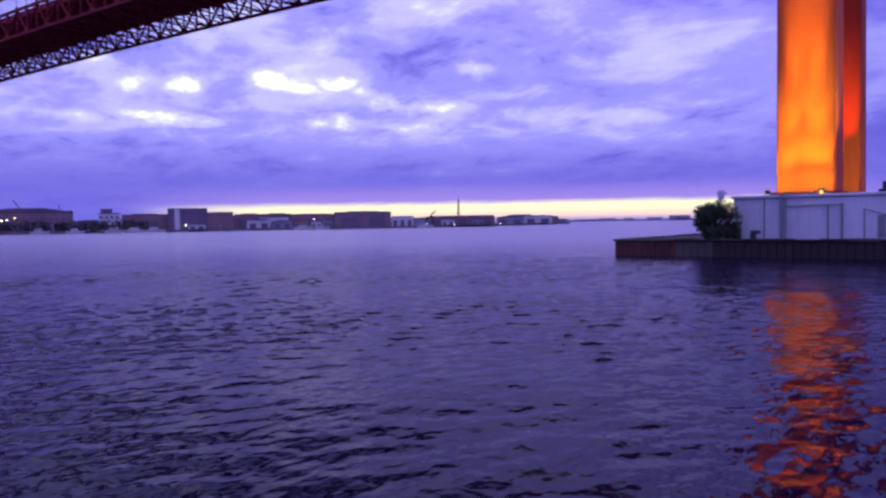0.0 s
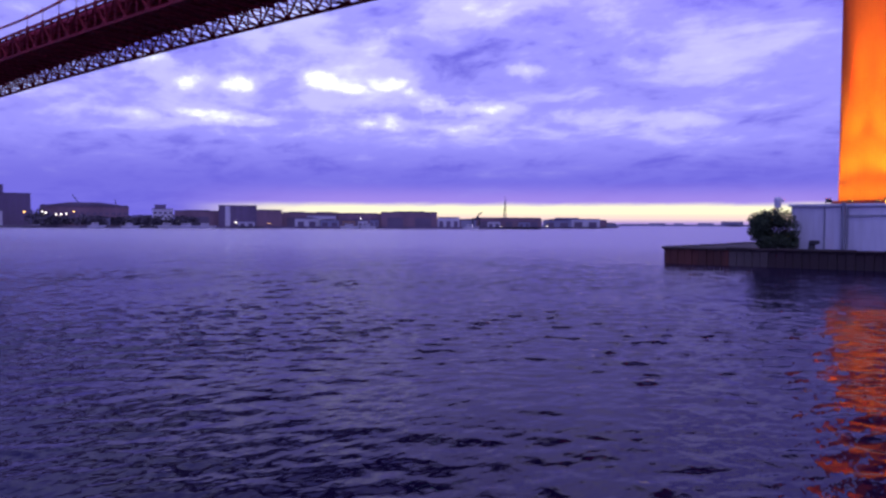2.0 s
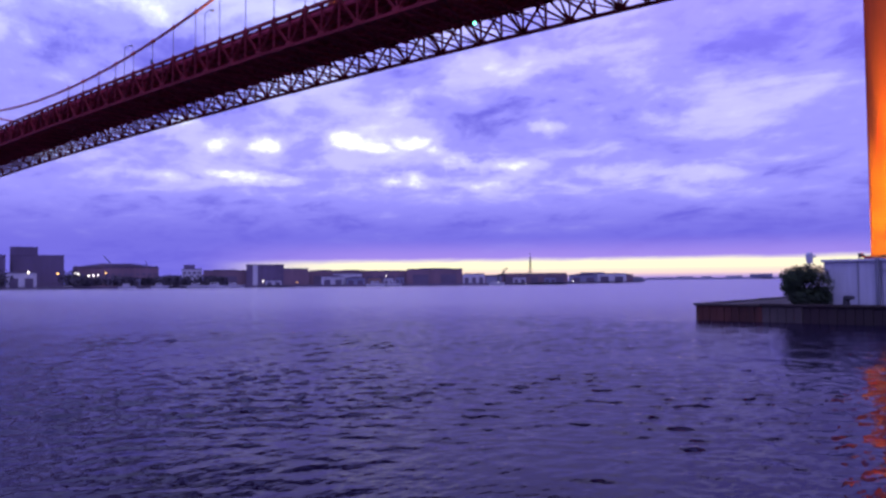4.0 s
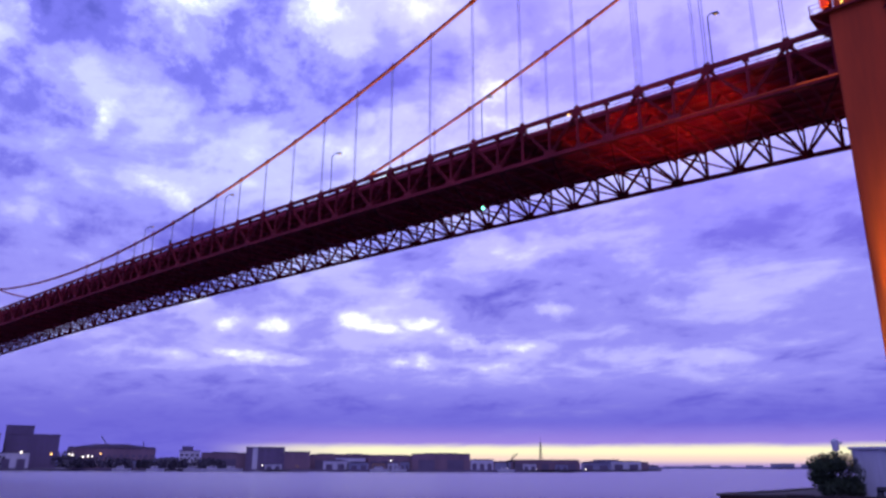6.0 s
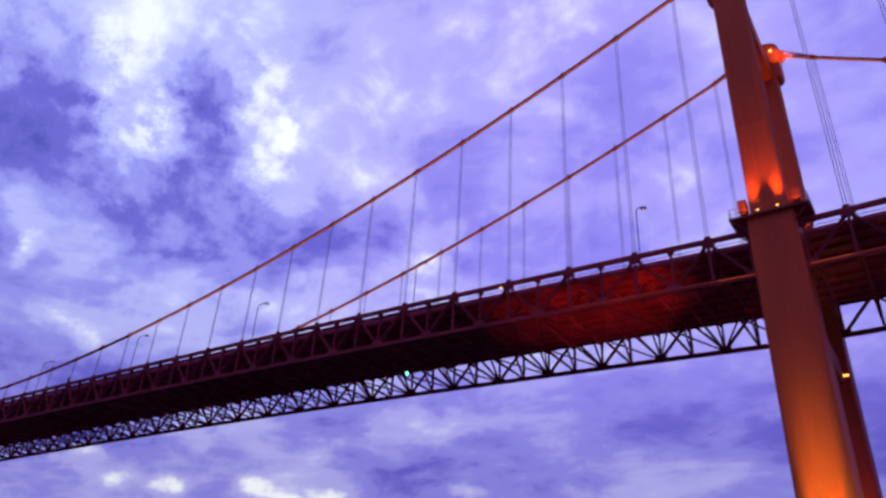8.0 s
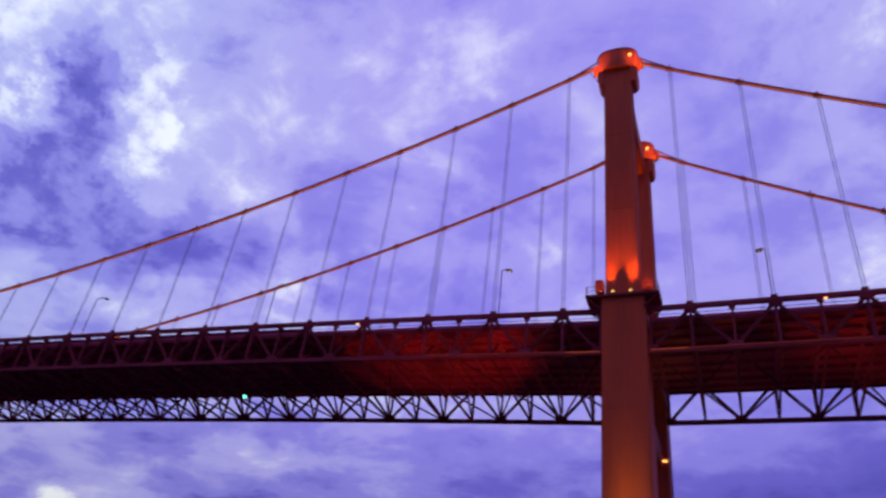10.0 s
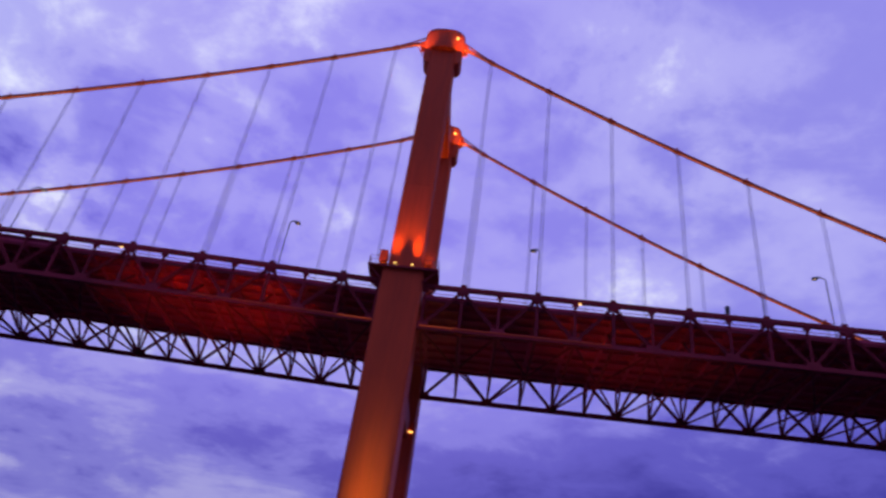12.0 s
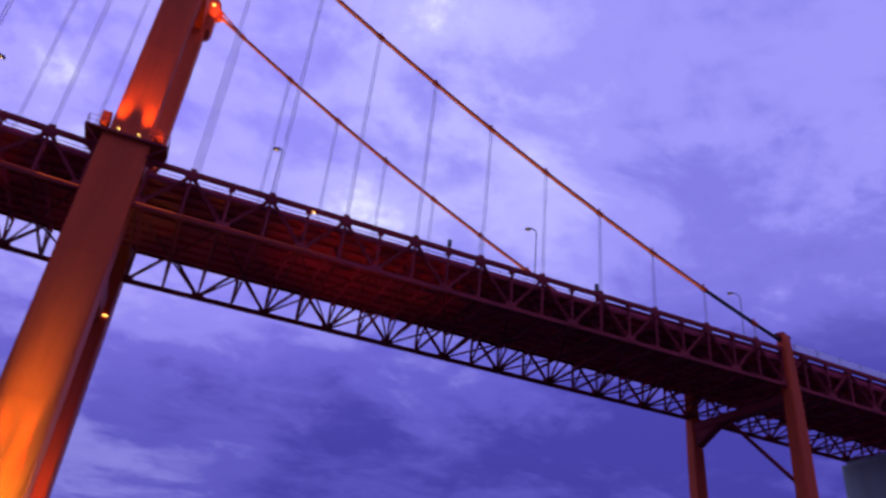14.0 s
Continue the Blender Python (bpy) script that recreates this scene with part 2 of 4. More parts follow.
M_LEAF = material("dark_green_leaves", (0.028, 0.05, 0.018), 0.7, 0, 0.5, 3, 0.0)
M_BARK = material("bark", (0.08, 0.055, 0.04), 0.9, 0, 0.4, 6, 0.2)
# ground, dark and brown walls, roofs, woods: haze mixed in as paler violet
M_LAND = material("far_bank_ground", (0.15, 0.12, 0.16), 0.9, 0, 0.4, 0.05, 0.02)
M_WALL_DARK = material("hazed_dark_cladding", (0.17, 0.125, 0.20), 0.8, 0, 0.3, 0.15, 0.02, streak=True)
M_WALL_BROWN = material("hazed_brown_cladding", (0.24, 0.15, 0.18), 0.8, 0, 0.3, 0.15, 0.02, streak=True)
M_WALL_PALE = material("pale_cladding", (0.62, 0.60, 0.64), 0.7, 0, 0.2, 0.15, 0.02, streak=True)
M_WALL_BLUE = material("blue_grey_cladding", (0.28, 0.28, 0.38), 0.7, 0, 0.2, 0.15, 0.02, streak=True)
M_ROOF = material("hazed_dark_roofing", (0.15, 0.115, 0.16), 0.8, 0, 0.3, 0.2, 0.02)
M_WOOD = material("hazed_far_woods", (0.11, 0.095, 0.12), 0.9, 0, 0.5, 0.2, 0.0)
M_LAMP_WHITE = material("lit_white_lamp", (1, 1, 1), emit=(1.0, 0.88, 0.66), power=2.4)
M_LAMP_AMBER = material("lit_amber_lamp", (1, 0.6, 0.2), emit=(1.0, 0.52, 0.10), power=3.0)
M_LAMP_RED = material("lit_red_lamp", (1, 0.1, 0.05), emit=(1.0, 0.10, 0.05), power=6)
M_LAMP_GREEN = material("lit_green_lamp", (0.2, 1, 0.5), emit=(0.15, 1.0, 0.55), power=6)
M_STRIP = material("cable_light_strip", (0.4, 0.06, 0.02), emit=(1.0, 0.19, 0.03), power=0.65)
# two emission steps imitate light fading along the chord
M_STRIP_DIM = material("dim_glow_strip", (0.15, 0.02, 0.01), emit=(1.0, 0.08, 0.015), power=0.10)
M_STRIP_MID = material("low_glow_strip", (0.25, 0.03, 0.01), emit=(1.0, 0.13, 0.02), power=0.28)

# openings kept pale violet, haze included in the colour
M_OPENING = material("hazed_far_opening", (0.15, 0.115, 0.17), 0.6, 0, 0.2, 0.3, 0.0)
M_WALL_TAN = material("tan_cladding", (0.36, 0.22, 0.16), 0.7, 0, 0.2, 0.15, 0.02, streak=True)

M_FENCE = bpy.data.materials.new("clear_wind_screen")
M_FENCE.use_nodes = True
fb = M_FENCE.node_tree.nodes["Principled BSDF"]
fb.inputs["Base Color"].default_value = (0.85, 0.88, 1.0, 1)
fb.inputs["Roughness"].default_value, fb.inputs["Alpha"].default_value = 0.3, 0.6

# water: dark, glossy, wind ripples of several lengths
M_WATER = bpy.data.materials.new("harbour_water")
M_WATER.use_nodes = True
wn, wl = M_WATER.node_tree.nodes, M_WATER.node_tree.links
wn.remove(wn["Principled BSDF"])
w_deep, w_gloss, w_mix, w_fres = wn.new("ShaderNodeBsdfDiffuse"), wn.new("ShaderNodeBsdfGlossy"), wn.new("ShaderNodeMixShader"), wn.new("ShaderNodeFresnel")
w_deep.inputs["Color"].default_value = (0.003, 0.002, 0.014, 1)
w_gloss.inputs["Color"].default_value, w_gloss.inputs["Roughness"].default_value = (0.93, 0.85, 1.0, 1), 0.06
w_fres.inputs["IOR"].default_value = 1.30
w_share = wn.new("ShaderNodeMath")
w_share.operation = "MULTIPLY"
w_share.inputs[1].default_value = 0.64
wl.new(w_fres.outputs[0], w_share.inputs[0])
wl.new(w_share.outputs[0], w_mix.inputs[0]), wl.new(w_deep.outputs[0], w_mix.inputs[1]), wl.new(w_gloss.outputs[0], w_mix.inputs[2])
wl.new(w_mix.outputs[0], wn["Material Output"].inputs["Surface"])
wg = wn.new("ShaderNodeNewGeometry")
heights = []
for scale, stretch, turn, amount, offset in ((0.22, (1.4, 1, 1), 38, 0.11, 0), (0.9, (1.6, 1, 1), 30, 0.04, 5), (3.6, (1.5, 1, 1), 45, 0.008, 9)):
    mp = wn.new("ShaderNodeMapping")
    mp.inputs["Scale"].default_value, mp.inputs["Rotation"].default_value, mp.inputs["Location"].default_value = stretch, (0, 0, radians(turn)), (offset, offset, 0)
    wl.new(wg.outputs["Position"], mp.inputs[0])
    nz = wn.new("ShaderNodeTexNoise")
    nz.inputs["Scale"].default_value, nz.inputs["Detail"].default_value, nz.inputs["Roughness"].default_value = scale, 2.5, 0.5
    wl.new(mp.outputs[0], nz.inputs["Vector"])
    k = wn.new("ShaderNodeMath")
    k.operation = "MULTIPLY"
    wl.new(nz.outputs["Fac"], k.inputs[0])
    k.inputs[1].default_value = amount
    if heights:
        s = wn.new("ShaderNodeMath")
        wl.new(heights[-1], s.inputs[0]), wl.new(k.outputs[0], s.inputs[1])
        heights.append(s.outputs[0])
    else:
        heights.append(k.outputs[0])
wbump = wn.new("ShaderNodeBump")
wbump.inputs["Strength"].default_value, wbump.inputs["Distance"].default_value = 1.0, 1.6
wl.new(heights[-1], wbump.inputs["Height"])
# ruffled farther out
w_far = wn.new("ShaderNodeVectorMath")
w_far.operation = "DISTANCE"
wl.new(wg.outputs["Position"], w_far.inputs[0])
w_far.inputs[1].default_value = (11.8, -76.0, 0)
w_ruff = wn.new("ShaderNodeMapRange")
wl.new(w_far.outputs["Value"], w_ruff.inputs[0])
for i, v in enumerate((25.0, 130.0, 0.06, 0.27)):
    w_ruff.inputs[i + 1].default_value = v
wl.new(w_ruff.outputs[0], w_gloss.inputs["Roughness"])
for q in (w_deep, w_gloss, w_fres):
    wl.new(wbump.outputs[0], q.inputs["Normal"])


# ---- building helpers ----
def thing(name, at, label, category, group="", kind=""):
    ob = new(name)
    ob.location = at
    ob.empty_display_size = 0.2
    return tagged(ob, label, category, group, kind)


def base_of(parent):
    at = Vector()
    while parent:
        at += parent.location
        parent = parent.parent
    return at


def part(name, bm, mat, parent, label=""):
    """One mesh object in world coordinates under a thing or a part."""
    me = bpy.data.meshes.new(name)
    bm.to_mesh(me)
    bm.free()
    me.materials.append(mat)
    ob = new(name, me)
    if parent:
        me.transform(Matrix.Translation(-base_of(parent)))
        ob.parent = parent
    return tagged(ob, label)


def solid(name, bm, mat, label, category, group="", kind=""):
    return tagged(part(name, bm, mat, None), label, category, group, kind)


def box(bm, x0, x1, y0, y1, z0, z1, bevel=0.0):
    v = [bm.verts.new((x, y, z)) for z in (z0, z1) for x, y in ((x0, y0), (x1, y0), (x1, y1), (x0, y1))]
    faces = [bm.faces.new([v[i] for i in q]) for q in ((3, 2, 1, 0), (4, 5, 6, 7), (0, 1, 5, 4), (1, 2, 6, 5), (2, 3, 7, 6), (3, 0, 4, 7))]
    if bevel:
        bmesh.ops.bevel(bm, geom=list({e for f in faces for e in f.edges}), offset=bevel, segments=1, affect="EDGES")
    return bm


def boxed(x0, x1, y0, y1, z0, z1, bevel=0.0):
    return box(bmesh.new(), x0, x1, y0, y1, z0, z1, bevel)


def prism(bm, rings):
    """Skin over rings of equal length, closed at both ends."""
    vs = [[bm.verts.new(p) for p in ring] for ring in rings]
    n = len(vs[0])
    for a, b in zip(vs, vs[1:]):
        for i in range(n):
            bm.faces.new((a[i], a[(i + 1) % n], b[(i + 1) % n], b[i]))
    bm.faces.new(vs[0][::-1])
    bm.faces.new(vs[-1])
    return bm


def tube(bm, points, radius, sides=8):
    """A round bar along points."""
    rings = []
    pts = [Vector(p) for p in points]
    for i, p in enumerate(pts):
        d = (pts[min(i + 1, len(pts) - 1)] - pts[max(i - 1, 0)]).normalized()
        q = d.to_track_quat("Z", "Y")
        rings.append([p + q @ Vector((radius * math.cos(2 * math.pi * k / sides), radius * math.sin(2 * math.pi * k / sides), 0)) for k in range(sides)])
    return prism(bm, rings)


UNIT = {}


def unit(shape, mat):
    """A mesh one metre long on z, shared by all bars of one shape and paint."""
    if (shape, mat.name) in UNIT:
        return UNIT[shape, mat.name]
    bm = bmesh.new()
    if shape == "box":
        box(bm, -0.5, 0.5, -0.5, 0.5, 0, 1)
    elif shape == "rod":
        tube(bm, [(0, 0, 0), (0, 0, 1)], 0.5, 6)
    elif shape == "angle":
        prism(bm, [[(x - 0.5, y - 0.5, z) for x, y in ((0, 0), (1, 0), (1, 0.22), (0.62, 0.22), (0.62, 0.78), (1, 0.78), (1, 1), (0, 1), (0, 0.78), (0.38, 0.78), (0.38, 0.22), (0, 0.22))] for z in (0, 1)])
    elif shape == "laced":
        for s in (-1, 1):
            box(bm, -0.5, 0.5, s * 0.5 - 0.1 * (s > 0), s * 0.5 + 0.1 * (s < 0), 0, 1)
        for k in range(8):
            a, b = (k / 8, (k + 1) / 8) if k % 2 else ((k + 1) / 8, k / 8)
            prism(bm, [[(x, -0.42, a - 0.01), (x, -0.42, a + 0.012), (x, 0.42, b + 0.012), (x, 0.42, b - 0.01)] for x in (-0.4, 0.4)])
    me = bpy.data.meshes.new(shape)
    bm.to_mesh(me)
    bm.free()
    me.materials.append(mat)
    UNIT[shape, mat.name] = me
    return me


def bar(name, a, b, w, d, mat, parent, shape="box", label=""):
    """A straight member from a to b, w wide (level) and d deep."""
    a, b = Vector(a), Vector(b)
    ob = new(name, unit(shape, mat))
    way = b - a
    side = Vector((0, 0, 1)).cross(way)
    side = side.normalized() if side.length > 1e-4 else Vector((1, 0, 0))
    top = way.normalized().cross(side)
    m = Matrix((side * w, top * d, way)).transposed().to_4x4()
    m.translation = a - (base_of(parent) if parent else Vector())
    ob.parent = parent
    ob.matrix_basis = m
    return tagged(ob, label)


# ---- plan ----
WIDE = 20.0            # between the two cable planes, near at y = 0
STEP, FIRST = 8.62, 7.1  # hanger spacing, first hanger from the tower
MIDSPAN, ENDX = -183.5, 89.5
TRUSS_H = 5.3


def node(k):
    return FIRST + STEP * k


def chord(x):
    """Height of the bottom chord: cambered main span."""
    if x < 0:
        return 41.7 + 3.4 * (1 - ((x - MIDSPAN) / MIDSPAN) ** 2)
    return 41.7 + 0.6 * min(x, ENDX) / ENDX - (0.012 * (x - ENDX) if x > ENDX else 0)


def cable(x):
    """Height of the main cable."""
    if x <= 0:
        return 53.2 + 36.7 * ((x - MIDSPAN) / MIDSPAN) ** 2
    u = x / ENDX
    return 89.9 + (48.9 - 89.9) * u - 4 * 3.25 * u * (1 - u)


# ---- water and far bank ----
# one sheet of rings round the landing: finely waved where it is seen, flat towards the horizon
ring_r = [2.0, 5.0]
while ring_r[-1] < 4600:
    r = ring_r[-1]
    ring_r.append(r + (0.085 + 0.0032 * max(0.0, r - 12) if r < 150 else 0.25 * r))
sector = np.concatenate([np.linspace(-6, 82, 620), np.linspace(90, 346, 33)])  # degrees left of +y
gr, ga = np.meshgrid(np.array(ring_r), np.radians(sector), indexing="ij")
gx, gy = 11.8 - np.sin(ga) * gr, -76.0 + np.cos(ga) * gr
wave = np.random.RandomState(4)
gz = np.zeros_like(gx)
for k in range(90):
    length = 0.3 * (1.5 / 0.3) ** wave.rand()
    turn = radians(128) + wave.normal(0, 0.6)
    resolved = np.clip(1.6 - gr * gr * 0.0034 / 14 / length, 0, 1)  # short ripples only near by
    one = np.sin(2 * math.pi / length * (gx * math.cos(turn) + gy * math.sin(turn)) + wave.rand() * 6.283)
    gz += 0.0017 * length ** 0.85 * one * resolved
# wind patches: ruffled lanes between calmer ones
gust = 0.95 + 0.5 * np.sin(gx * 0.11 + 1.7 * np.sin(gy * 0.09 + 0.6)) * np.cos(gy * 0.13 - gx * 0.04) + 0.25 * np.sin(gx * 0.31 + 2 * np.sin(gy * 0.23))
lee = np.clip((gx + 16.0) / 16, 0, 1) * np.clip((gy + 58) / 26, 0, 1)  # calmer before the quay
gz = (gz + 16.0 * gz * np.abs(gz)) * np.clip(gust, 0.3, 1.6) * (1 - 0.82 * lee) * (0.65 + 0.35 * np.clip((gr - 11) / 12, 0, 1) + 1.1 * np.clip((gr - 18) / 40, 0, 1)) * np.clip((150 - gr) / 80, 0, 1) * np.clip((gr - 4) / 3, 0, 1)
rows_, cols_ = gx.shape
verts = np.stack([gx, gy, gz], -1).reshape(-1, 3).tolist()
ids = np.arange(rows_ * cols_).reshape(rows_, cols_)
wrap = np.concatenate([ids, ids[:, :1]], axis=1)
faces = np.stack([wrap[:-1, :-1], wrap[1:, :-1], wrap[1:, 1:], wrap[:-1, 1:]], -1).reshape(-1, 4).tolist()
faces.append(ids[0].tolist())
me = bpy.data.meshes.new("water")
me.from_pydata(verts, [], faces)
me.materials.append(M_WATER)
me.polygons.foreach_set("use_smooth", [True] * len(me.polygons))
tagged(new("water", me), "dark violet harbour water with small wind ripples", "water", kind="structure")

# ---- main tower ----
tower = thing("bridge_tower", (0, WIDE / 2, 5.6), "red steel suspension bridge tower lit orange by floodlights", "bridge tower")


def rect(cx, cy, hx, hy, z, chamfer=0.18):
    c = chamfer
    return [(cx + x, cy + y, z) for x, y in ((-hx + c, -hy), (hx - c, -hy), (hx, -hy + c), (hx, hy - c), (hx - c, hy), (-hx + c, hy), (-hx, hy - c), (-hx, -hy + c))]


def oval(cx, cy, hx, hy, z, n=28, power=2.6):
    out = []
    for k in range(n):
        a = 2 * math.pi * k / n
        c, s = math.cos(a), math.sin(a)
        out.append((cx + hx * abs(c) ** (2 / power) * (1 if c >= 0 else -1), cy + hy * abs(s) ** (2 / power) * (1 if s >= 0 else -1), z))
    return out


for cy in (0.0, WIDE):
    out = -1 if cy == 0 else 1
    # lower shaft in plated lengths with a thin seam between them
    seams = [5.6, 20.4, 34.6, 48.2]
    for z0, z1 in zip(seams, seams[1:]):
        h0, h1 = 2.5 - 0.0022 * (z0 - 5), 2.5 - 0.0022 * (z1 - 5)
        part("lower_shaft", prism(bmesh.new(), [rect(0, cy + 0.85, h0, 2.55, z0), rect(0, cy + 0.85, h1, 2.55, z1 - 0.05)]), M_RED, tower)
        if z0 > 6:
            part("seam_plate", prism(bmesh.new(), [rect(0, cy + 0.85, h0 + 0.012, 2.562, z0 - 0.09), rect(0, cy + 0.85, h0 + 0.012, 2.562, z0 + 0.05)]), M_RED, tower)
    part("base_plate", prism(bmesh.new(), [rect(0, cy + 0.85, 2.9, 2.95, 5.6), rect(0, cy + 0.85, 2.9, 2.95, 5.9)]), M_STEEL, tower)
    upper = [48.2, 61.0, 73.5, 86.5]
    for z0, z1 in zip(upper, upper[1:]):
        part("upper_shaft", prism(bmesh.new(), [rect(0, cy + 0.15, 1.95 - 0.003 * (z0 - 48), 1.45, z0), rect(0, cy + 0.15, 1.95 - 0.003 * (z1 - 48), 1.45, z1 - 0.04)]), M_RED, tower)
    # saddle housing: rounded drum on a flared collar
    for sx in (-1, 1):
        ring = [(sx * x, z) for x, z in ((1.82, 83.3), (2.45, 83.6), (2.75, 84.4), (2.75, 86.1), (1.82, 86.1))][::sx]
        part("saddle_bracket", prism(bmesh.new(), [[(x, cy + y, z) for x, z in ring] for y in (1.35, -1.35)]), M_RED, tower)
        bar("lamp_arm", (sx * 2.8, cy - 1.3, 84.4), (sx * 3.3, cy - 3.0, 84.2), 0.09, 0.09, M_STEEL, tower)
    drum = part("saddle_housing", prism(bmesh.new(), [oval(0, cy, 2.55, 2.0, 86.1), oval(0, cy, 2.72, 2.05, 86.5), oval(0, cy, 2.8, 2.1, 89.55), oval(0, cy, 2.72, 2.02, 89.72)]), M_RED, tower)
    part("lamp_glass", boxed(1.72, 2.12, cy - 2.02, cy - 1.8, 87.9, 88.25, 0.03), M_LAMP_AMBER, drum, "lit amber lamp on the drum")
    part("housing_rim", prism(bmesh.new(), [oval(0, cy, 2.92, 2.2, 89.4), oval(0, cy, 2.92, 2.2, 89.64)]), M_STEEL, drum)
    for sx in (-1, 1):
        part("cable_guide", prism(bmesh.new(), [[(sx * 2.5, cy + y, 87.6 + z) for y, z in ((-0.7, -0.5), (0.7, -0.5), (0.7, 1.3), (-0.7, 1.3))], [(sx * 3.5, cy + y, 87.55 + z) for y, z in ((-0.45, -0.2), (0.45, -0.2), (0.45, 0.75), (-0.45, 0.75))]][::sx]), M_RED, tower)
    # service platform round the shaft at deck level
    plat = part("service_platform", boxed(-4.1, 4.1, cy - 2.15, cy + 2.15, 48.0, 48.25), M_STEEL, tower)
    for x in (-4.0, -2.7, 2.7, 4.0):
        for y in (cy - 2.1, cy + 2.1):
            bar("railing_post", (x, y, 48.25), (x, y, 49.35), 0.07, 0.07, M_STEEL, plat)
    for z in (48.8, 49.33):
        for y in (cy - 2.1, cy + 2.1):
            bar("railing_bar", (-4.05, y, z), (-2.0, y, z), 0.06, 0.06, M_STEEL, plat, "rod")
            bar("railing_bar", (2.0, y, z), (4.05, y, z), 0.06, 0.06, M_STEEL, plat, "rod")
        for x in (-4.0, 4.0):
            bar("railing_bar", (x, cy - 2.1, z), (x, cy + 2.1, z), 0.06, 0.06, M_STEEL, plat, "rod")
    for sx in (-1, 1):
        part("lit_bar", boxed(sx * 1.0 - 0.15, sx * 1.0 + 0.15, cy - 2.14, cy - 2.06, 48.5, 48.64, 0.02), M_LAMP_AMBER, tower, "bright floodlight lens")
        for y in (cy - 1.9, cy + 1.9):
            bar("platform_bracket", (sx * 2.35, y, 46.4), (sx * 3.9, y, 48.0), 0.16, 0.16, M_STEEL, tower, "angle")
        part("equipment_box", boxed(sx * 2.75 - 0.45, sx * 2.75 + 0.45, cy - 0.7, cy + 0.7, 49.6, 51.2, 0.06), M_RED, tower)
        bar("box_leg", (sx * 2.75, cy, 48.25), (sx * 2.75, cy, 49.6), 0.3, 0.3, M_STEEL, tower)
    bar("ladder_rail", (2.08, cy - 0.55, 49.0), (1.98, cy - 0.55, 82.6), 0.14, 0.10, M_RED, tower)
    bar("ladder_rail", (2.08, cy - 0.15, 49.0), (1.98, cy - 0.15, 82.6), 0.14, 0.10, M_RED, tower)

# glowing bar added for the bright orange spot on the far leg
part("lit_bar", boxed(1.5, 2.3, WIDE - 1.82, WIDE - 1.7, 36.0, 36.22, 0.02), M_LAMP_AMBER, tower, "small glowing amber bar on the far leg")
part("portal_beam", boxed(-1.7, 1.7, 3.4, WIDE - 1.7, 35.2, 38.0, 0.1), M_RED, tower)
part("upper_portal_beam", boxed(-1.35, 1.35, 1.6, WIDE - 1.4, 82.9, 86.0, 0.1), M_RED, tower)


def floodlight(name, eye, target, size, lit, label, foot):
    """A bracketed floodlight: housing, glass, stirrup."""
    at = Vector(eye)
    fl = thing(name, (at.x, at.y, foot), label, "floodlight", "floodlights")
    q = (Vector(target) - at).to_track_quat("Z", "Y").to_matrix().to_4x4()
    m = Matrix.Translation(at) @ q
    bm = bmesh.new()
    prism(bm, [[m @ Vector((x * s, y * s, z)) for x, y in ((-1, -0.7), (1, -0.7), (1, 0.7), (-1, 0.7))] for s, z in ((size * 0.5, -size * 0.9), (size, -size * 0.2), (size, -0.12))])
    part("housing", bm, M_BLACK, fl)
    bm = bmesh.new()
    prism(bm, [[m @ Vector((x * size * 0.9, y * size * 0.9, z)) for x, y in ((-1, -0.7), (1, -0.7), (1, 0.7), (-1, 0.7))] for z in (-0.12, -0.09)])
    part("glass", bm, lit, fl)
    for s in (-1, 1):
        p = m @ Vector((s * size * 1.05, 0, -size * 0.4))
        bar("stirrup", (p.x, p.y, foot), tuple(p), 0.06, 0.06, M_BLACK, fl)
    return fl


def flood(name, eye, target, power, degrees, colour, foot, size=0.28, lit=None, blend=0.6, label="small black floodlight aimed up at the red steel"):
    floodlight("floodlight", eye, target, size, lit or M_LAMP_AMBER, label, foot)
    spot(name, eye, target, power, degrees, colour, blend)


part("lit_bar", boxed(1.6, 1.82, -4.44, -4.34, 5.62, 5.84, 0.02), M_LAMP_AMBER, tower, "bright floodlight lens")
# at the foot of the near and the far leg
for sx, lit in ((-1, M_LAMP_RED), (1, M_LAMP_AMBER)):
    flood("flood_base", (sx * 2.2 - 0.5, -4.0, 5.95), (sx * 1.0, -1.7, 8.3), 700, 120, AMBER, 5.6, 0.3, lit, blend=1.0)
    spot("flood_wash", (sx * 2.2 - 0.5, -4.0, 6.5), (sx * 0.7, -1.7, 15.5), 13000, 25, AMBER, 1.0)
    spot("flood_middle", (sx * 2.2 - 0.5, -4.0, 6.5), (sx * 0.8, -1.7, 11.0), 3000, 58, AMBER, 1.0)
    flood("flood_streak", (sx * 1.05, -4.1, 5.9), (sx * 1.0, -1.7, 15.6), 42000, 8.4, (1.0, 0.05, 0.0), 5.6, 0.2, blend=0.75)
for sx in (-1, 1):
    spot("flood_high", (sx * 0.9, -4.0, 6.5), (sx * 0.8, -1.7, 21.0), 48000, 10.5, (0.9, 0.85, 0.04), 1.0)
flood("flood_side", (5.4, 8.0, 6.0), (2.0, 18.3, 11), 2600, 75, AMBER, 5.6, 0.4)
spot("flood_flank", (5.4, -2.6, 6.2), (2.5, 0.8, 18.0), 9000, 38, AMBER, 1.0)
flood("flood_far", (1.2, 15.6, 5.95), (1.2, 18.3, 16.5), 16000, 18, REDDISH, 5.6, 0.25, blend=0.9)
# aimed at the underside of the deck on both sides of the tower
spot("flood_deck", (-2.7, -4.3, 6.6), (-22.0, 4.0, 43.5), 34000, 36, REDDISH, 1.0)
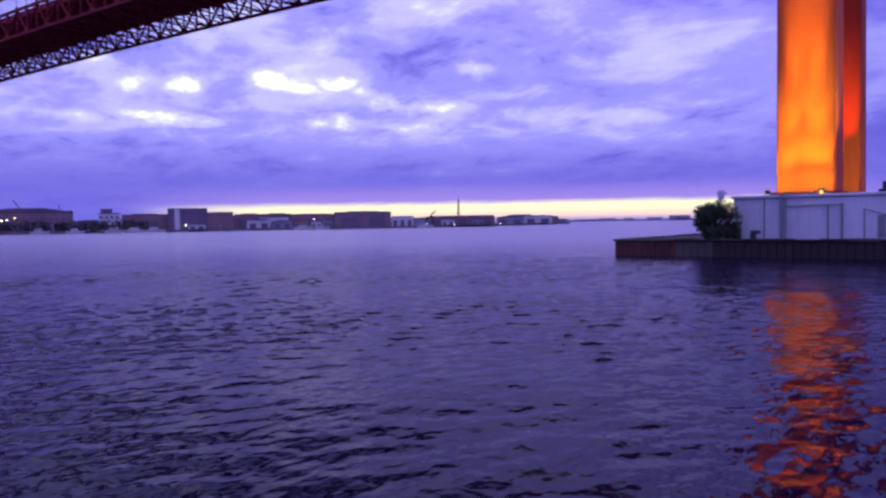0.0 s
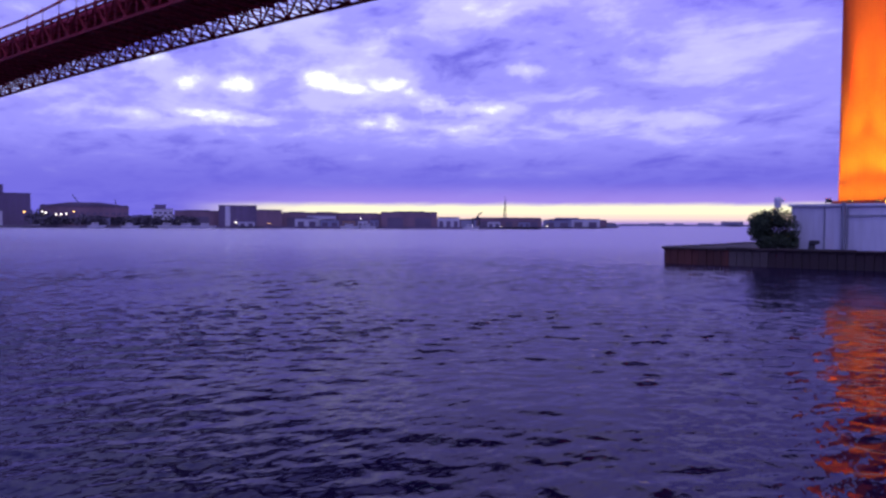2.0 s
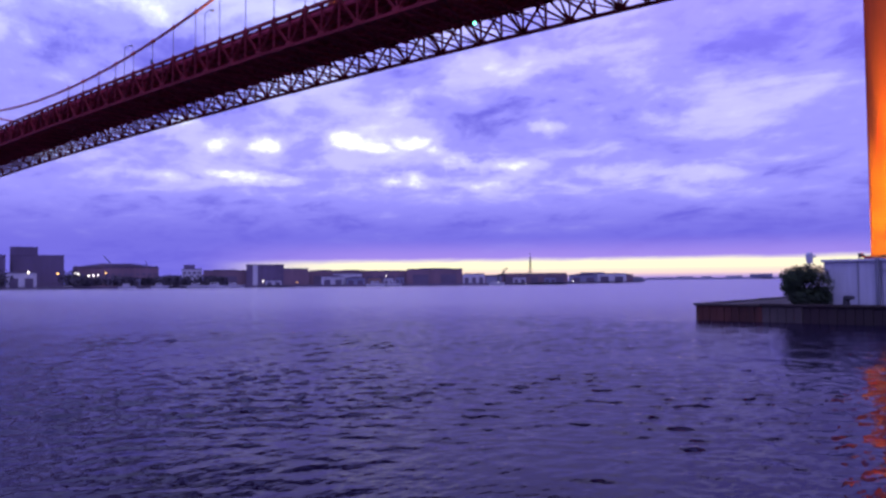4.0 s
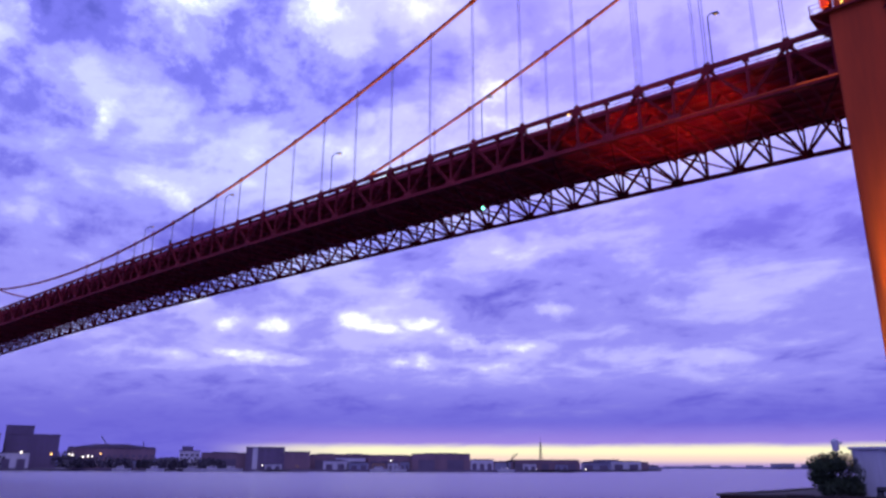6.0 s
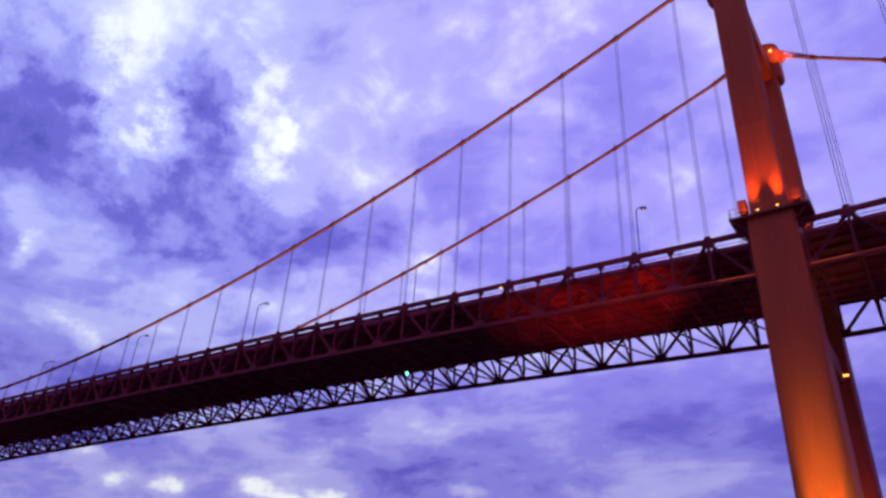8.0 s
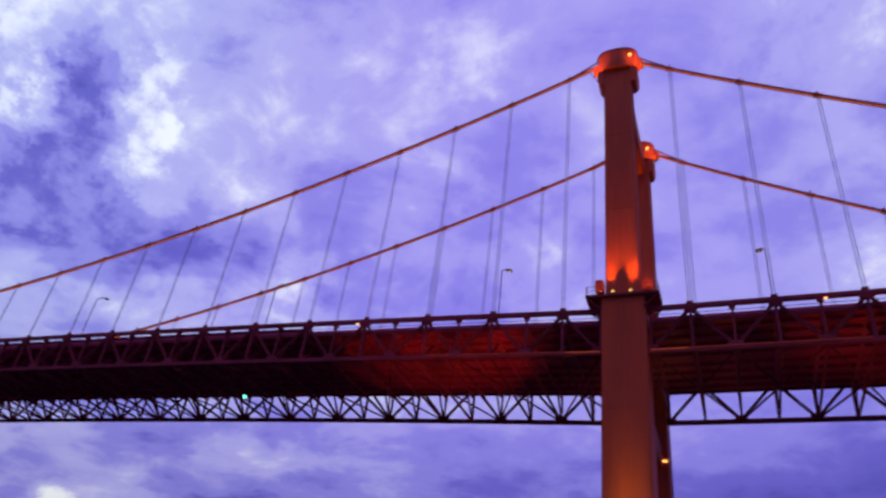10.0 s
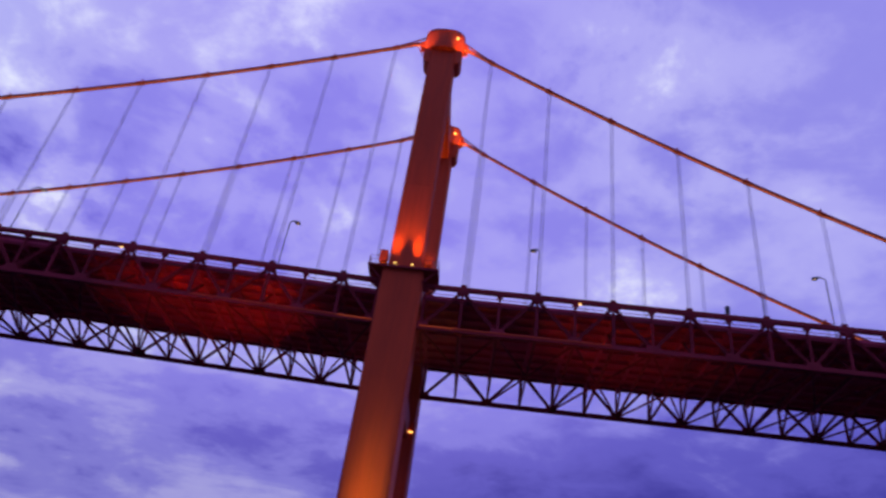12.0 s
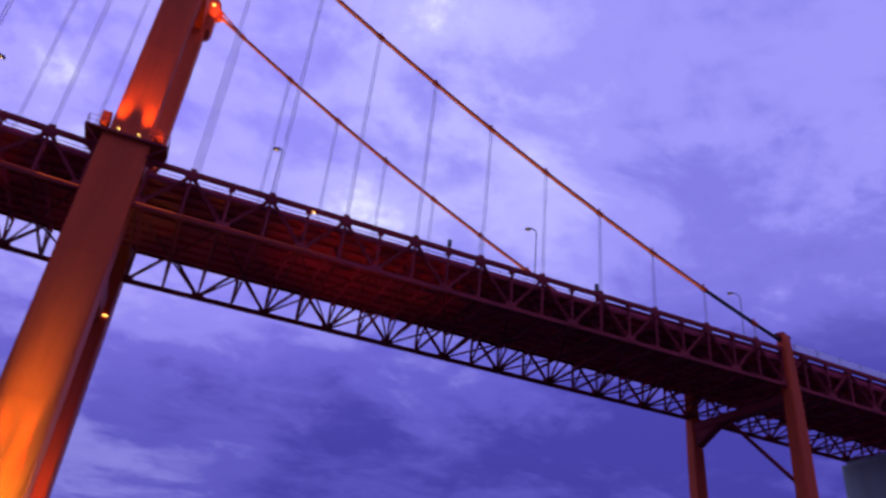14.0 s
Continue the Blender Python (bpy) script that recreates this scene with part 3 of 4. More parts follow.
flood("flood_deck", (8.2, -3.6, 6.1), (27.0, 5.0, 43.5), 12000, 36, REDDISH, 5.6, 0.4, blend=1.0)
# on the platforms, aimed up the upper shafts
for cy in (0.0, WIDE):
    for sx in (-1, 1):
        flood("flood_shaft", (sx * 1.0, cy - 1.95, 48.6), (sx * 1.04, cy - 1.25, 51.5), 1000 if sx > 0 else 600, 22, ORANGE, 48.25, 0.16, blend=0.9)
        flood("flood_saddle", (sx * 3.3, cy - 3.0, 84.55), (sx * 2.2, cy - 1.7, 87.6), 1100, 52, ORANGE, 84.25, 0.12, blend=0.9)
        spot("flood_guide", (sx * 3.6, cy - 1.3, 85.6), (sx * 3.0, cy, 88.0), 900, 90, ORANGE, 0.8)
        flood("flood_box", (sx * 2.75, cy - 1.5, 48.6), (sx * 2.75, cy - 0.6, 51.0), 250, 70, ORANGE, 48.25, 0.12)

    # added fill lamps without housings, to brighten the upper shafts all the way up
    for sx in (-1, 1):
        spot("fill_tall", (sx * 1.5, cy - 2.1, 48.6), (sx * 0.6, cy - 1.3, 64.0), 7500, 44, ORANGE, 1.0)

# ---- deck: two stiffening trusses, floor, bracing ----
DECK_X0, DECK_X1 = -367.0, 178.0
half = STEP / 2
# truss stations: tops at hangers, bottoms midway
left = [-(FIRST + half * k) for k in range(-1, 84) if FIRST + half * k > 2.6 and -(FIRST + half * k) > DECK_X0]
right = [FIRST + half * k for k in range(-1, 40) if FIRST + half * k > 2.6 and FIRST + half * k < DECK_X1]
SPANS = [left[::-1], right]

for cy, side in ((0.0, 1), (WIDE, -1)):
    truss = thing("stiffening_truss", (0, cy, 41.7), "red riveted steel truss along the deck edge, shade in its colour" if side > 0 else "red steel truss along the far deck edge, shade in its colour", "truss", "stiffening trusses")
    for xs in SPANS:
        ends = [xs[0] - half * 0.5] + xs + [xs[-1]] if xs is right else xs
        for a, b in zip(ends, ends[1:]):
            if b - a < 0.1:
                continue
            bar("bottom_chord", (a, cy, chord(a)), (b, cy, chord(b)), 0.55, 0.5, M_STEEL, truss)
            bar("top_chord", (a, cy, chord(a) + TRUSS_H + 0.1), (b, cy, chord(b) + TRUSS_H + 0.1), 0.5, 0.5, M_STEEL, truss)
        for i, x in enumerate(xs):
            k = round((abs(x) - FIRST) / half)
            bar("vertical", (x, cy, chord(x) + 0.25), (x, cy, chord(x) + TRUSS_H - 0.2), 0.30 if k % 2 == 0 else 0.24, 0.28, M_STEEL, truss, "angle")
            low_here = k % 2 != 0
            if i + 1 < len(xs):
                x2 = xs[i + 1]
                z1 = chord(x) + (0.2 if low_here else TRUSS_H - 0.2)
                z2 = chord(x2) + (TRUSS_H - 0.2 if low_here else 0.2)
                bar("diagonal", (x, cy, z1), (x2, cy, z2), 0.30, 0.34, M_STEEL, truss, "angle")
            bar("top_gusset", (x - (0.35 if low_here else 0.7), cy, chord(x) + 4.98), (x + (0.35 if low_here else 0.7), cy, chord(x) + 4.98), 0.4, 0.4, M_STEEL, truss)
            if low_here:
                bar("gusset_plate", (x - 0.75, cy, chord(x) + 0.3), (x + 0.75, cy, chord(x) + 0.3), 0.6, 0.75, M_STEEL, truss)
    if side > 0:
        # glowing tubes stand in for warm light grazing the near bottom chord
        for sx in (-1, 1):
            for x0, x1, mat in ((2.7, 6.6, M_STRIP_MID), (6.7, 24.0, M_STRIP_DIM)):
                pts = [(sx * x, -0.31, chord(sx * x) + 0.12) for x in np.linspace(x0, x1, 9)]
                part("glow_strip", tube(bmesh.new(), pts, 0.075, 6), mat, truss, "thin glowing orange strip")

floor = thing("bridge_deck", (0, WIDE / 2, 45.6), "underside of the bridge roadway with steel beams, red raised to lift its shade", "bridge deck", kind="structure")
for sgn, xs in ((-1, [-x for x in left]), (1, right)):
    cuts = [0.0, 2.62] + xs[1::2]
    for a, b in zip(cuts, cuts[1:]):
        inner = b < 3  # between the tower legs
        a, b = sorted((sgn * a, sgn * b))
        za, zb = chord(a), chord(b)
        y0, y1 = (3.5, WIDE - 1.9) if inner else (0.34, WIDE - 0.34)
        part("deck_slab", prism(bmesh.new(), [[(x, y, z + o) for y, o in ((y0, 4.12), (y1, 4.12), (y1, 4.45), (y0, 4.45))] for x, z in ((a, za), (b, zb))]), M_DECK, floor)
        part("roadway", prism(bmesh.new(), [[(x, y, z + o) for y, o in ((2.6, 4.454), (17.4, 4.454), (17.4, 4.52), (2.6, 4.52))] for x, z in ((a, za), (b, zb))]), M_ASPHALT, floor)
        for y in (2.1, 4.2, 6.4, 8.6, 11.4, 13.6, 15.8, 17.9):
            bar("stringer", (a, y, za + 3.85), (b, y, zb + 3.85), 0.3, 0.5, M_DECK, floor, "angle")
        if not inner:
            for y in (0.42, WIDE - 0.42):
                low, tall = (4.1, 0.74) if -48 < a < 58 else (4.36, 1.24)  # parapet all but closed farther from the tower
                bar("fascia_girder", (a, y, za + low), (b, y, zb + low), 0.14, tall, M_STEEL, floor)
                bar("guard_rail", (a, y, za + 4.82), (b, y, zb + 4.82), 0.08, 0.08, M_STEEL, floor, "rod")
for x in left + right:
    k = round((abs(x) - FIRST) / half)
    z = chord(x)
    bar("floor_beam", (x, 0.3, z + 3.75), (x, WIDE - 0.3, z + 3.75), 0.4, 0.7, M_DECK, floor, "angle")

bracing = thing("bottom_bracing", (0, WIDE / 2, 41.7), "red lattice bracing between the two trusses, darkened as if shaded", "bracing", kind="structure")
for xs in SPANS:
    for i, x in enumerate(xs):
        k = round((abs(x) - FIRST) / half)
        z = chord(x)
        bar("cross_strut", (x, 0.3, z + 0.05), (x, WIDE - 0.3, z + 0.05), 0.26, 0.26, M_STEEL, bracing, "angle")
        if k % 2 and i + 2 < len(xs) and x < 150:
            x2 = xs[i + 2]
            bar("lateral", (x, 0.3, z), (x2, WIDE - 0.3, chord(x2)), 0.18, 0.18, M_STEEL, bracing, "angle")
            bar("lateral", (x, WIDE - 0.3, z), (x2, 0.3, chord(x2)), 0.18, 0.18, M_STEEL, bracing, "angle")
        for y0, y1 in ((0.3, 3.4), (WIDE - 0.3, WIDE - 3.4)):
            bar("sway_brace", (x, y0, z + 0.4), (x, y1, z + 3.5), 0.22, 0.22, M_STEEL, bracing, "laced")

# ---- main cables, clamps, suspenders ----
for cy in (0.0, WIDE):
    near = cy == 0
    main = thing("main_cable", (0, cy, 88.0), "red wrapped suspension cable with a glowing light strip beneath", "suspension cable", "main cables")
    pts = [(x, cy, cable(x)) for x in np.arange(-367, -2.4, 4.31)] + [(-2.6, cy, cable(-2.6))]
    part("cable", tube(bmesh.new(), pts, 0.29, 10), M_CABLE, main)
    pts = [(2.6, cy, cable(2.6))] + [(x, cy, cable(x)) for x in np.arange(7.1, node(8) + 0.1, 4.31)]
    part("cable", tube(bmesh.new(), pts, 0.29, 10), M_CABLE, main)
    pts = [(x, cy, cable(x)) for x in (node(8), node(8) + 4.31, node(9), ENDX)]
    part("cable_end", tube(bmesh.new(), pts, 0.27, 10), M_BLACK, main, "unlit dark end of the cable")
    for sgn, last in ((-1, 13), (1, 8)):
        pts = [(sgn * x, cy - 0.12, cable(sgn * x) - 0.29) for x in np.linspace(3.4, node(last), 40)]
        part("glow_strip", tube(bmesh.new(), pts, 0.08, 6), M_STRIP, main, "thin glowing orange strip")
        part("hand_strand", tube(bmesh.new(), [(sgn * 2.6, cy, cable(sgn * 2.6) + 1.2), (sgn * 4.4, cy, cable(sgn * 4.4) + 0.75), (sgn * node(0), cy, cable(sgn * node(0)) + 0.3)], 0.12, 6), M_CABLE, main)
    for sgn, count in ((-1, 21), (1, 10)):
        for k in range(count):
            x = sgn * node(k)
            z = cable(x)
            d = Vector((1, 0, cable(x + 0.5) - cable(x - 0.5))).normalized()
            p = Vector((x, cy, z))
            bar("cable_clamp", p - d * 0.5, p + d * 0.5, 0.72, 0.72, M_RED, main, "rod")
            bar("clamp_stud", p + Vector((0, 0, 0.3)), p + Vector((0, 0, 0.75)), 0.16, 0.16, M_STEEL, main)
            foot = chord(x) + TRUSS_H + 0.25
            if z - foot > 0.9:
                hang = thing("suspender", (x, cy, foot), "pair of thin grey steel suspender ropes", "suspender", "suspenders")
                for dx in (-0.15, 0.15):
                    bar("rope", (x + dx, cy, foot), (x + dx, cy, z - 0.2), 0.09, 0.09, M_ROPE, hang, "rod")
                bar("socket", (x, cy, foot), (x, cy, foot + 0.5), 0.7, 0.2, M_STEEL, hang)

# ---- side tower at the end of the hung span ----
side = thing("side_tower", (91, WIDE / 2, 0), "red steel side tower of two columns under the deck end", "bridge tower")
for cy in (0.0, WIDE):
    top = 49.9 if cy == 0 else 49.2
    part("column", prism(bmesh.new(), [rect(90.3, cy, 1.2, 1.2, 0.0, 0.2), rect(90.1, cy, 1.0, 1.0, 36.0, 0.2), rect(89.9, cy, 0.72, 0.8, top - 1.2, 0.2), rect(89.8, cy, 0.55, 0.6, top, 0.2)]), M_RED, side)
    part("cable_saddle", tube(bmesh.new(), [(88.6, cy, 49.5), (89.8, cy, top + 0.2), (91.0, cy, top - 0.3)], 0.42, 10), M_STEEL, side)
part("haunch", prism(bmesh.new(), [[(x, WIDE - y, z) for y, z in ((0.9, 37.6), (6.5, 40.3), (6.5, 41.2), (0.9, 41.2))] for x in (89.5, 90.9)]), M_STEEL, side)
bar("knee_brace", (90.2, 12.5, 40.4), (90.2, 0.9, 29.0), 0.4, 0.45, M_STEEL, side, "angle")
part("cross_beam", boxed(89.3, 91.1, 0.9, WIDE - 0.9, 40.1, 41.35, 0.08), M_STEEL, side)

# screen along the approach behind the side tower
screen = thing("wind_screen", (130, 0.5, 47.0), "pale translucent wind screen on the approach span", "screen")
x = ENDX + 3
while x < 172:
    z = chord(x) + TRUSS_H + 0.25
    bar("screen_post", (x, 0.5, z), (x, 0.5, z + 1.7), 0.12, 0.12, M_GREY, screen)
    part("screen_panel", prism(bmesh.new(), [[(q, y, chord(q) + TRUSS_H + o) for y, o in ((0.48, 0.3), (0.52, 0.3), (0.52, 1.9), (0.48, 1.9))] for q in (x + 0.06, x + 4.25)]), M_FENCE, screen)
    x += 4.31
for px in (124.8,):
    pier = thing("approach_pier", (px, WIDE / 2, 0), "pale grey-green concrete pier under the approach", "bridge pier")
    part("shaft", boxed(px - 2.4, px + 2.4, 11.0, WIDE + 0.6, 0, 41.0, 0.3), M_PALE, pier)
    part("bearing", boxed(px - 1.8, px + 1.8, 12.0, WIDE - 0.2, 41.0, 41.6, 0.05), M_GREY, pier)

# ---- street lamps and signs on the deck ----
def street_lamp(x, out=-1):
    z = chord(x) + 4.45
    y = 2.05
    lamp = thing("street_lamp", (x, y, z), "slender grey street lamp on the deck edge", "street lamp", "deck street lamps")
    bm = bmesh.new()
    pts = [(x, y, z), (x, y, z + 8.8)] + [(x + 0.15 * k * out, y + 0.25 * k, z + 8.8 + 0.9 * math.sin(k * math.pi / 8)) for k in range(1, 5)]
    tube(bm, pts, 0.08, 8)
    part("pole", bm, M_GREY, lamp)
    head = part("lamp_head", boxed(x + 0.6 * out - 0.35, x + 0.6 * out + 0.35, y + 0.95, y + 1.55, z + 9.55, z + 9.78, 0.06), M_GREY, lamp)
    part("lens", boxed(x + 0.6 * out - 0.06, x + 0.6 * out + 0.06, y + 1.19, y + 1.31, z + 9.51, z + 9.552), M_LAMP_AMBER, head)
    part("foot_plate", boxed(x - 0.3, x + 0.3, y - 0.16, y + 0.3, z, z + 0.3, 0.03), M_GREY, lamp)


for k in (1, 5, 9, 13, 17):
    street_lamp(-node(k), 1)
for k in (1, 5, 9):
    street_lamp(node(k), -1)
for x in (37.3, 58.3, -137.0):
    z = chord(x) + TRUSS_H + 0.25
    sign = thing("deck_marker", (x, 0.1, z), "small dark signal box on a short post", "marker", "deck markers")
    bar("post", (x, 0.1, z), (x, 0.1, z + 0.5), 0.1, 0.1, M_BLACK, sign)
    part("box", boxed(x - 0.22, x + 0.22, -0.1, 0.3, z + 0.4, z + 1.35, 0.04), M_BLACK, sign)
for x in (20.5, -34.0):
    lampz = chord(x) + TRUSS_H - 0.45
    nav = thing("edge_light", (x, -0.3, lampz), "tiny amber light on the deck edge", "light")
    part("bulb", boxed(x - 0.14, x + 0.14, -0.42, -0.2, lampz, lampz + 0.18, 0.04), M_LAMP_AMBER, nav)
x = -56.5
nav = thing("navigation_light", (x, WIDE / 2, chord(x) + 0.2), "small green navigation light under the deck", "light")
part("bracket", boxed(x - 0.05, x + 0.05, WIDE / 2 - 0.05, WIDE / 2 + 0.05, chord(x) - 0.3, chord(x) + 0.2), M_GREY, nav)
part("lens", prism(bmesh.new(), [oval(x, WIDE / 2, 0.12, 0.12, chord(x) - 0.65, 12, 2), oval(x, WIDE / 2, 0.2, 0.2, chord(x) - 0.5, 12, 2), oval(x, WIDE / 2, 0.18, 0.18, chord(x) - 0.3, 12, 2)]), M_LAMP_GREEN, nav)

# ---- pier island under the tower ----
quay = thing("quay", (-2, 10, 0), "low dark tide-stained quay round the tower foot", "quay", kind="structure")
part("core", boxed(-16.1, 24, -6.6, 27, -3, 1.5), M_QUAY, quay)
# corrugated sheet piles along the front and the end
x = -16.4
pile = 0
while x < 24:
    o = 0.0 if pile % 2 else 0.07
    rust = M_RUST if x < -10.8 else (M_PATCH if x < -7.0 else M_QUAY)
    part("sheet_pile", boxed(x, x + 0.66, -7.0 + o, -6.58, -2.5, 1.42, 0.04), rust, quay)
    x += 0.68
    pile += 1
y = -6.5
while y < 27:
    o = 0.0 if pile % 2 else 0.07
    part("sheet_pile", boxed(-16.42 + o, -16.09, y, y + 0.66, -2.5, 1.42, 0.04), M_RUST, quay)
    y += 0.68
    pile += 1
rng = random.Random(3)
x = -16.6
while x < 24:
    w = rng.uniform(1.8, 2.6)
    d = rng.uniform(-0.05, 0.05)
    part("cap_stone", boxed(x, x + w - 0.03, -7.15 + d * 0.5, -6.1, 1.42, 1.64 + d, 0.05), M_PATCH if rng.random() < 0.4 else M_QUAY, quay)
    x += w
y = -6.1
while y < 27:
    w = rng.uniform(1.8, 2.6)
    part("cap_stone", boxed(-16.6, -15.6, y, y + w - 0.03, 1.42, 1.62 + rng.uniform(-0.04, 0.04), 0.05), M_QUAY, quay)
    y += w

foot = thing("tower_footing", (2, 10, 1.5), "tall white concrete footing with grey stains and pipes", "footing", kind="structure")
part("block", boxed(-5.8, 12, -4.0, 24, 1.5, 5.35, 0.06), M_WHITE, foot)
part("coping", boxed(-6.0, 12.2, -4.2, 24.2, 5.35, 5.6, 0.04), M_WHITE, foot)
for x, r, z1 in ((-3.05, 0.05, 5.6), (-1.55, 0.16, 5.7), (-1.25, 0.05, 5.4), (2.2, 0.07, 4.6), (3.3, 0.09, 4.7), (5.0, 0.05, 4.2)):
    bar("pipe", (x, -4.06 - r, 1.6), (x, -4.06 - r, z1), 2 * r, 2 * r, M_GREY, foot, "rod", "grey vertical pipe")
bar("pipe", (-1.2, -4.12, 4.55), (3.3, -4.12, 4.62), 0.1, 0.1, M_GREY, foot, "rod")
bar("pipe", (5.0, -4.12, 4.2), (7.0, -4.12, 3.5), 0.08, 0.08, M_GREY, foot, "rod")
part("door_panel", boxed(6.0, 6.6, -4.08, -3.98, 1.7, 3.6, 0.02), M_GREY, foot, "grey steel door panel")

beacon = thing("beacon", (-7.1, -3.4, 1.5), "small white harbour beacon on a grey post", "beacon")
bar("post", (-7.1, -3.4, 1.5), (-7.1, -3.4, 5.3), 0.14, 0.14, M_GREY, beacon, "rod")
part("lantern", prism(bmesh.new(), [oval(-7.1, -3.4, 0.28, 0.28, 5.3, 14, 2), oval(-7.1, -3.4, 0.34, 0.34, 6.1, 14, 2), oval(-7.1, -3.4, 0.2, 0.2, 6.3, 14, 2)]), M_WHITE, beacon)
part("bracket", boxed(-7.0, -6.55, -3.5, -3.3, 5.85, 6.05, 0.03), M_WHITE, beacon)
box_ = thing("control_box", (6.55, -3.4, 5.6), "dark switch box on the footing", "box")
part("cabinet", boxed(6.3, 6.8, -3.7, -3.2, 5.6, 6.5, 0.04), M_BLACK, box_)
gen = thing("bollard", (-3.7, -5.6, 1.6), "dark iron mooring bollard on the quay", "bollard")
part("post", prism(bmesh.new(), [oval(-3.7, -5.6, 0.32, 0.32, 1.6, 12, 2), oval(-3.7, -5.6, 0.24, 0.24, 2.0, 12, 2), oval(-3.5, -5.6, 0.48, 0.36, 2.15, 12, 2), oval(-3.5, -5.6, 0.4, 0.3, 2.4, 12, 2)]), M_BLACK, gen)

# bush
bush = thing("bush", (-6.9, -5.2, 1.5), "dense dark green bush growing on the quay", "bush")
rng = random.Random(11)
bm = bmesh.new()
for k in range(7):
    a = rng.uniform(0, 2 * math.pi)
    tip = (-6.9 + 1.4 * math.cos(a), -5.2 + 0.8 * math.sin(a), 1.5 + rng.uniform(2.0, 3.4))
    tube(bm, [(-6.9 + 0.1 * math.cos(a), -5.2 + 0.1 * math.sin(a), 1.45), ((-6.9 + tip[0]) / 2 + 0.1, -5.2, 2.6), tip], 0.05, 5)
part("stem", bm, M_BARK, bush)
clumps = [(rng.uniform(-1.5, 1.5), rng.uniform(-0.9, 0.9), rng.uniform(0.4, 2.75), rng.uniform(0.45, 0.9)) for _ in range(34)]
verts, faces = [], []
for k in range(13000):
    cx_, cy_, cz_, r = clumps[rng.randrange(len(clumps))]
    d = Vector((rng.gauss(0, 1), rng.gauss(0, 1), rng.gauss(0, 1))).normalized() * r * rng.uniform(0.55, 1.08)
    c = Vector((-6.9 + cx_, -5.2 + cy_, 1.6 + cz_)) + d
    if c.z < 1.5:
        continue
    n = (d.normalized() + Vector((rng.uniform(-1, 1), rng.uniform(-1, 1), rng.uniform(-0.4, 1.2)))).normalized()
    q = n.to_track_quat("Z", "Y")
    s = rng.uniform(0.07, 0.16)
    i = len(verts)
    verts += [c + q @ Vector(p) * s for p in ((-1, 0, 0), (0, -0.45, 0.12), (1, 0, 0), (0, 0.45, 0.12))]
    faces.append((i, i + 1, i + 2, i + 3))
me = bpy.data.meshes.new("crown")
me.from_pydata(verts, [], faces)
me.materials.append(M_LEAF)
ob = new("crown", me)
me.transform(Matrix.Translation(-bush.location))
ob.parent = bush

# ---- far bank ----
EYE = Vector((11.8, -76.0, 0))


def bearing(az, dist, z=0.0):
    """A place by degrees left of +y and metres from the landing."""
    return EYE + Vector((-math.sin(radians(az)) * dist, math.cos(radians(az)) * dist, z))


bm = bmesh.new()
shore = [(80, 700), (73, 640), (66, 590), (58, 565), (50, 555), (42, 555), (36, 560), (31, 640), (27.5, 760), (25.6, 900)]
front = [bearing(a, d, -2) for a, d in shore]
rear = [bearing(a, d + 500, -2) for a, d in shore][::-1]
ring = front + rear
prism(bm, [[(p.x, p.y, -2) for p in ring][::-1], [(p.x, p.y, 1.5) for p in ring][::-1]])
bmesh.ops.recalc_face_normals(bm, faces=bm.faces)
solid("far_bank_ground", bm, M_LAND, "dark low harbour bank across the water", "bank", kind="structure")
bm = bmesh.new()
ring = [bearing(a, d) for a, d in ((26.2, 2100), (16, 2300), (2, 2600), (-20, 3200), (-20, 4000), (2, 4000), (26.2, 4000))]
prism(bm, [[(p.x, p.y, -2) for p in ring], [(p.x, p.y, 5.0) for p in ring]])
bmesh.ops.recalc_face_normals(bm, faces=bm.faces)
solid("distant_bank", bm, M_WALL_BLUE, "hazy low land at the harbour mouth", "bank", kind="structure")


def place(az, dist, z0):
    """Frame of a building that faces the landing."""
    p = bearing(az, dist, z0)
    return Matrix.Translation(p) @ Matrix.Rotation(radians(az), 4, "Z")


def skewed(m, bm):
    bmesh.ops.transform(bm, matrix=m, verts=bm.verts)
    return bm


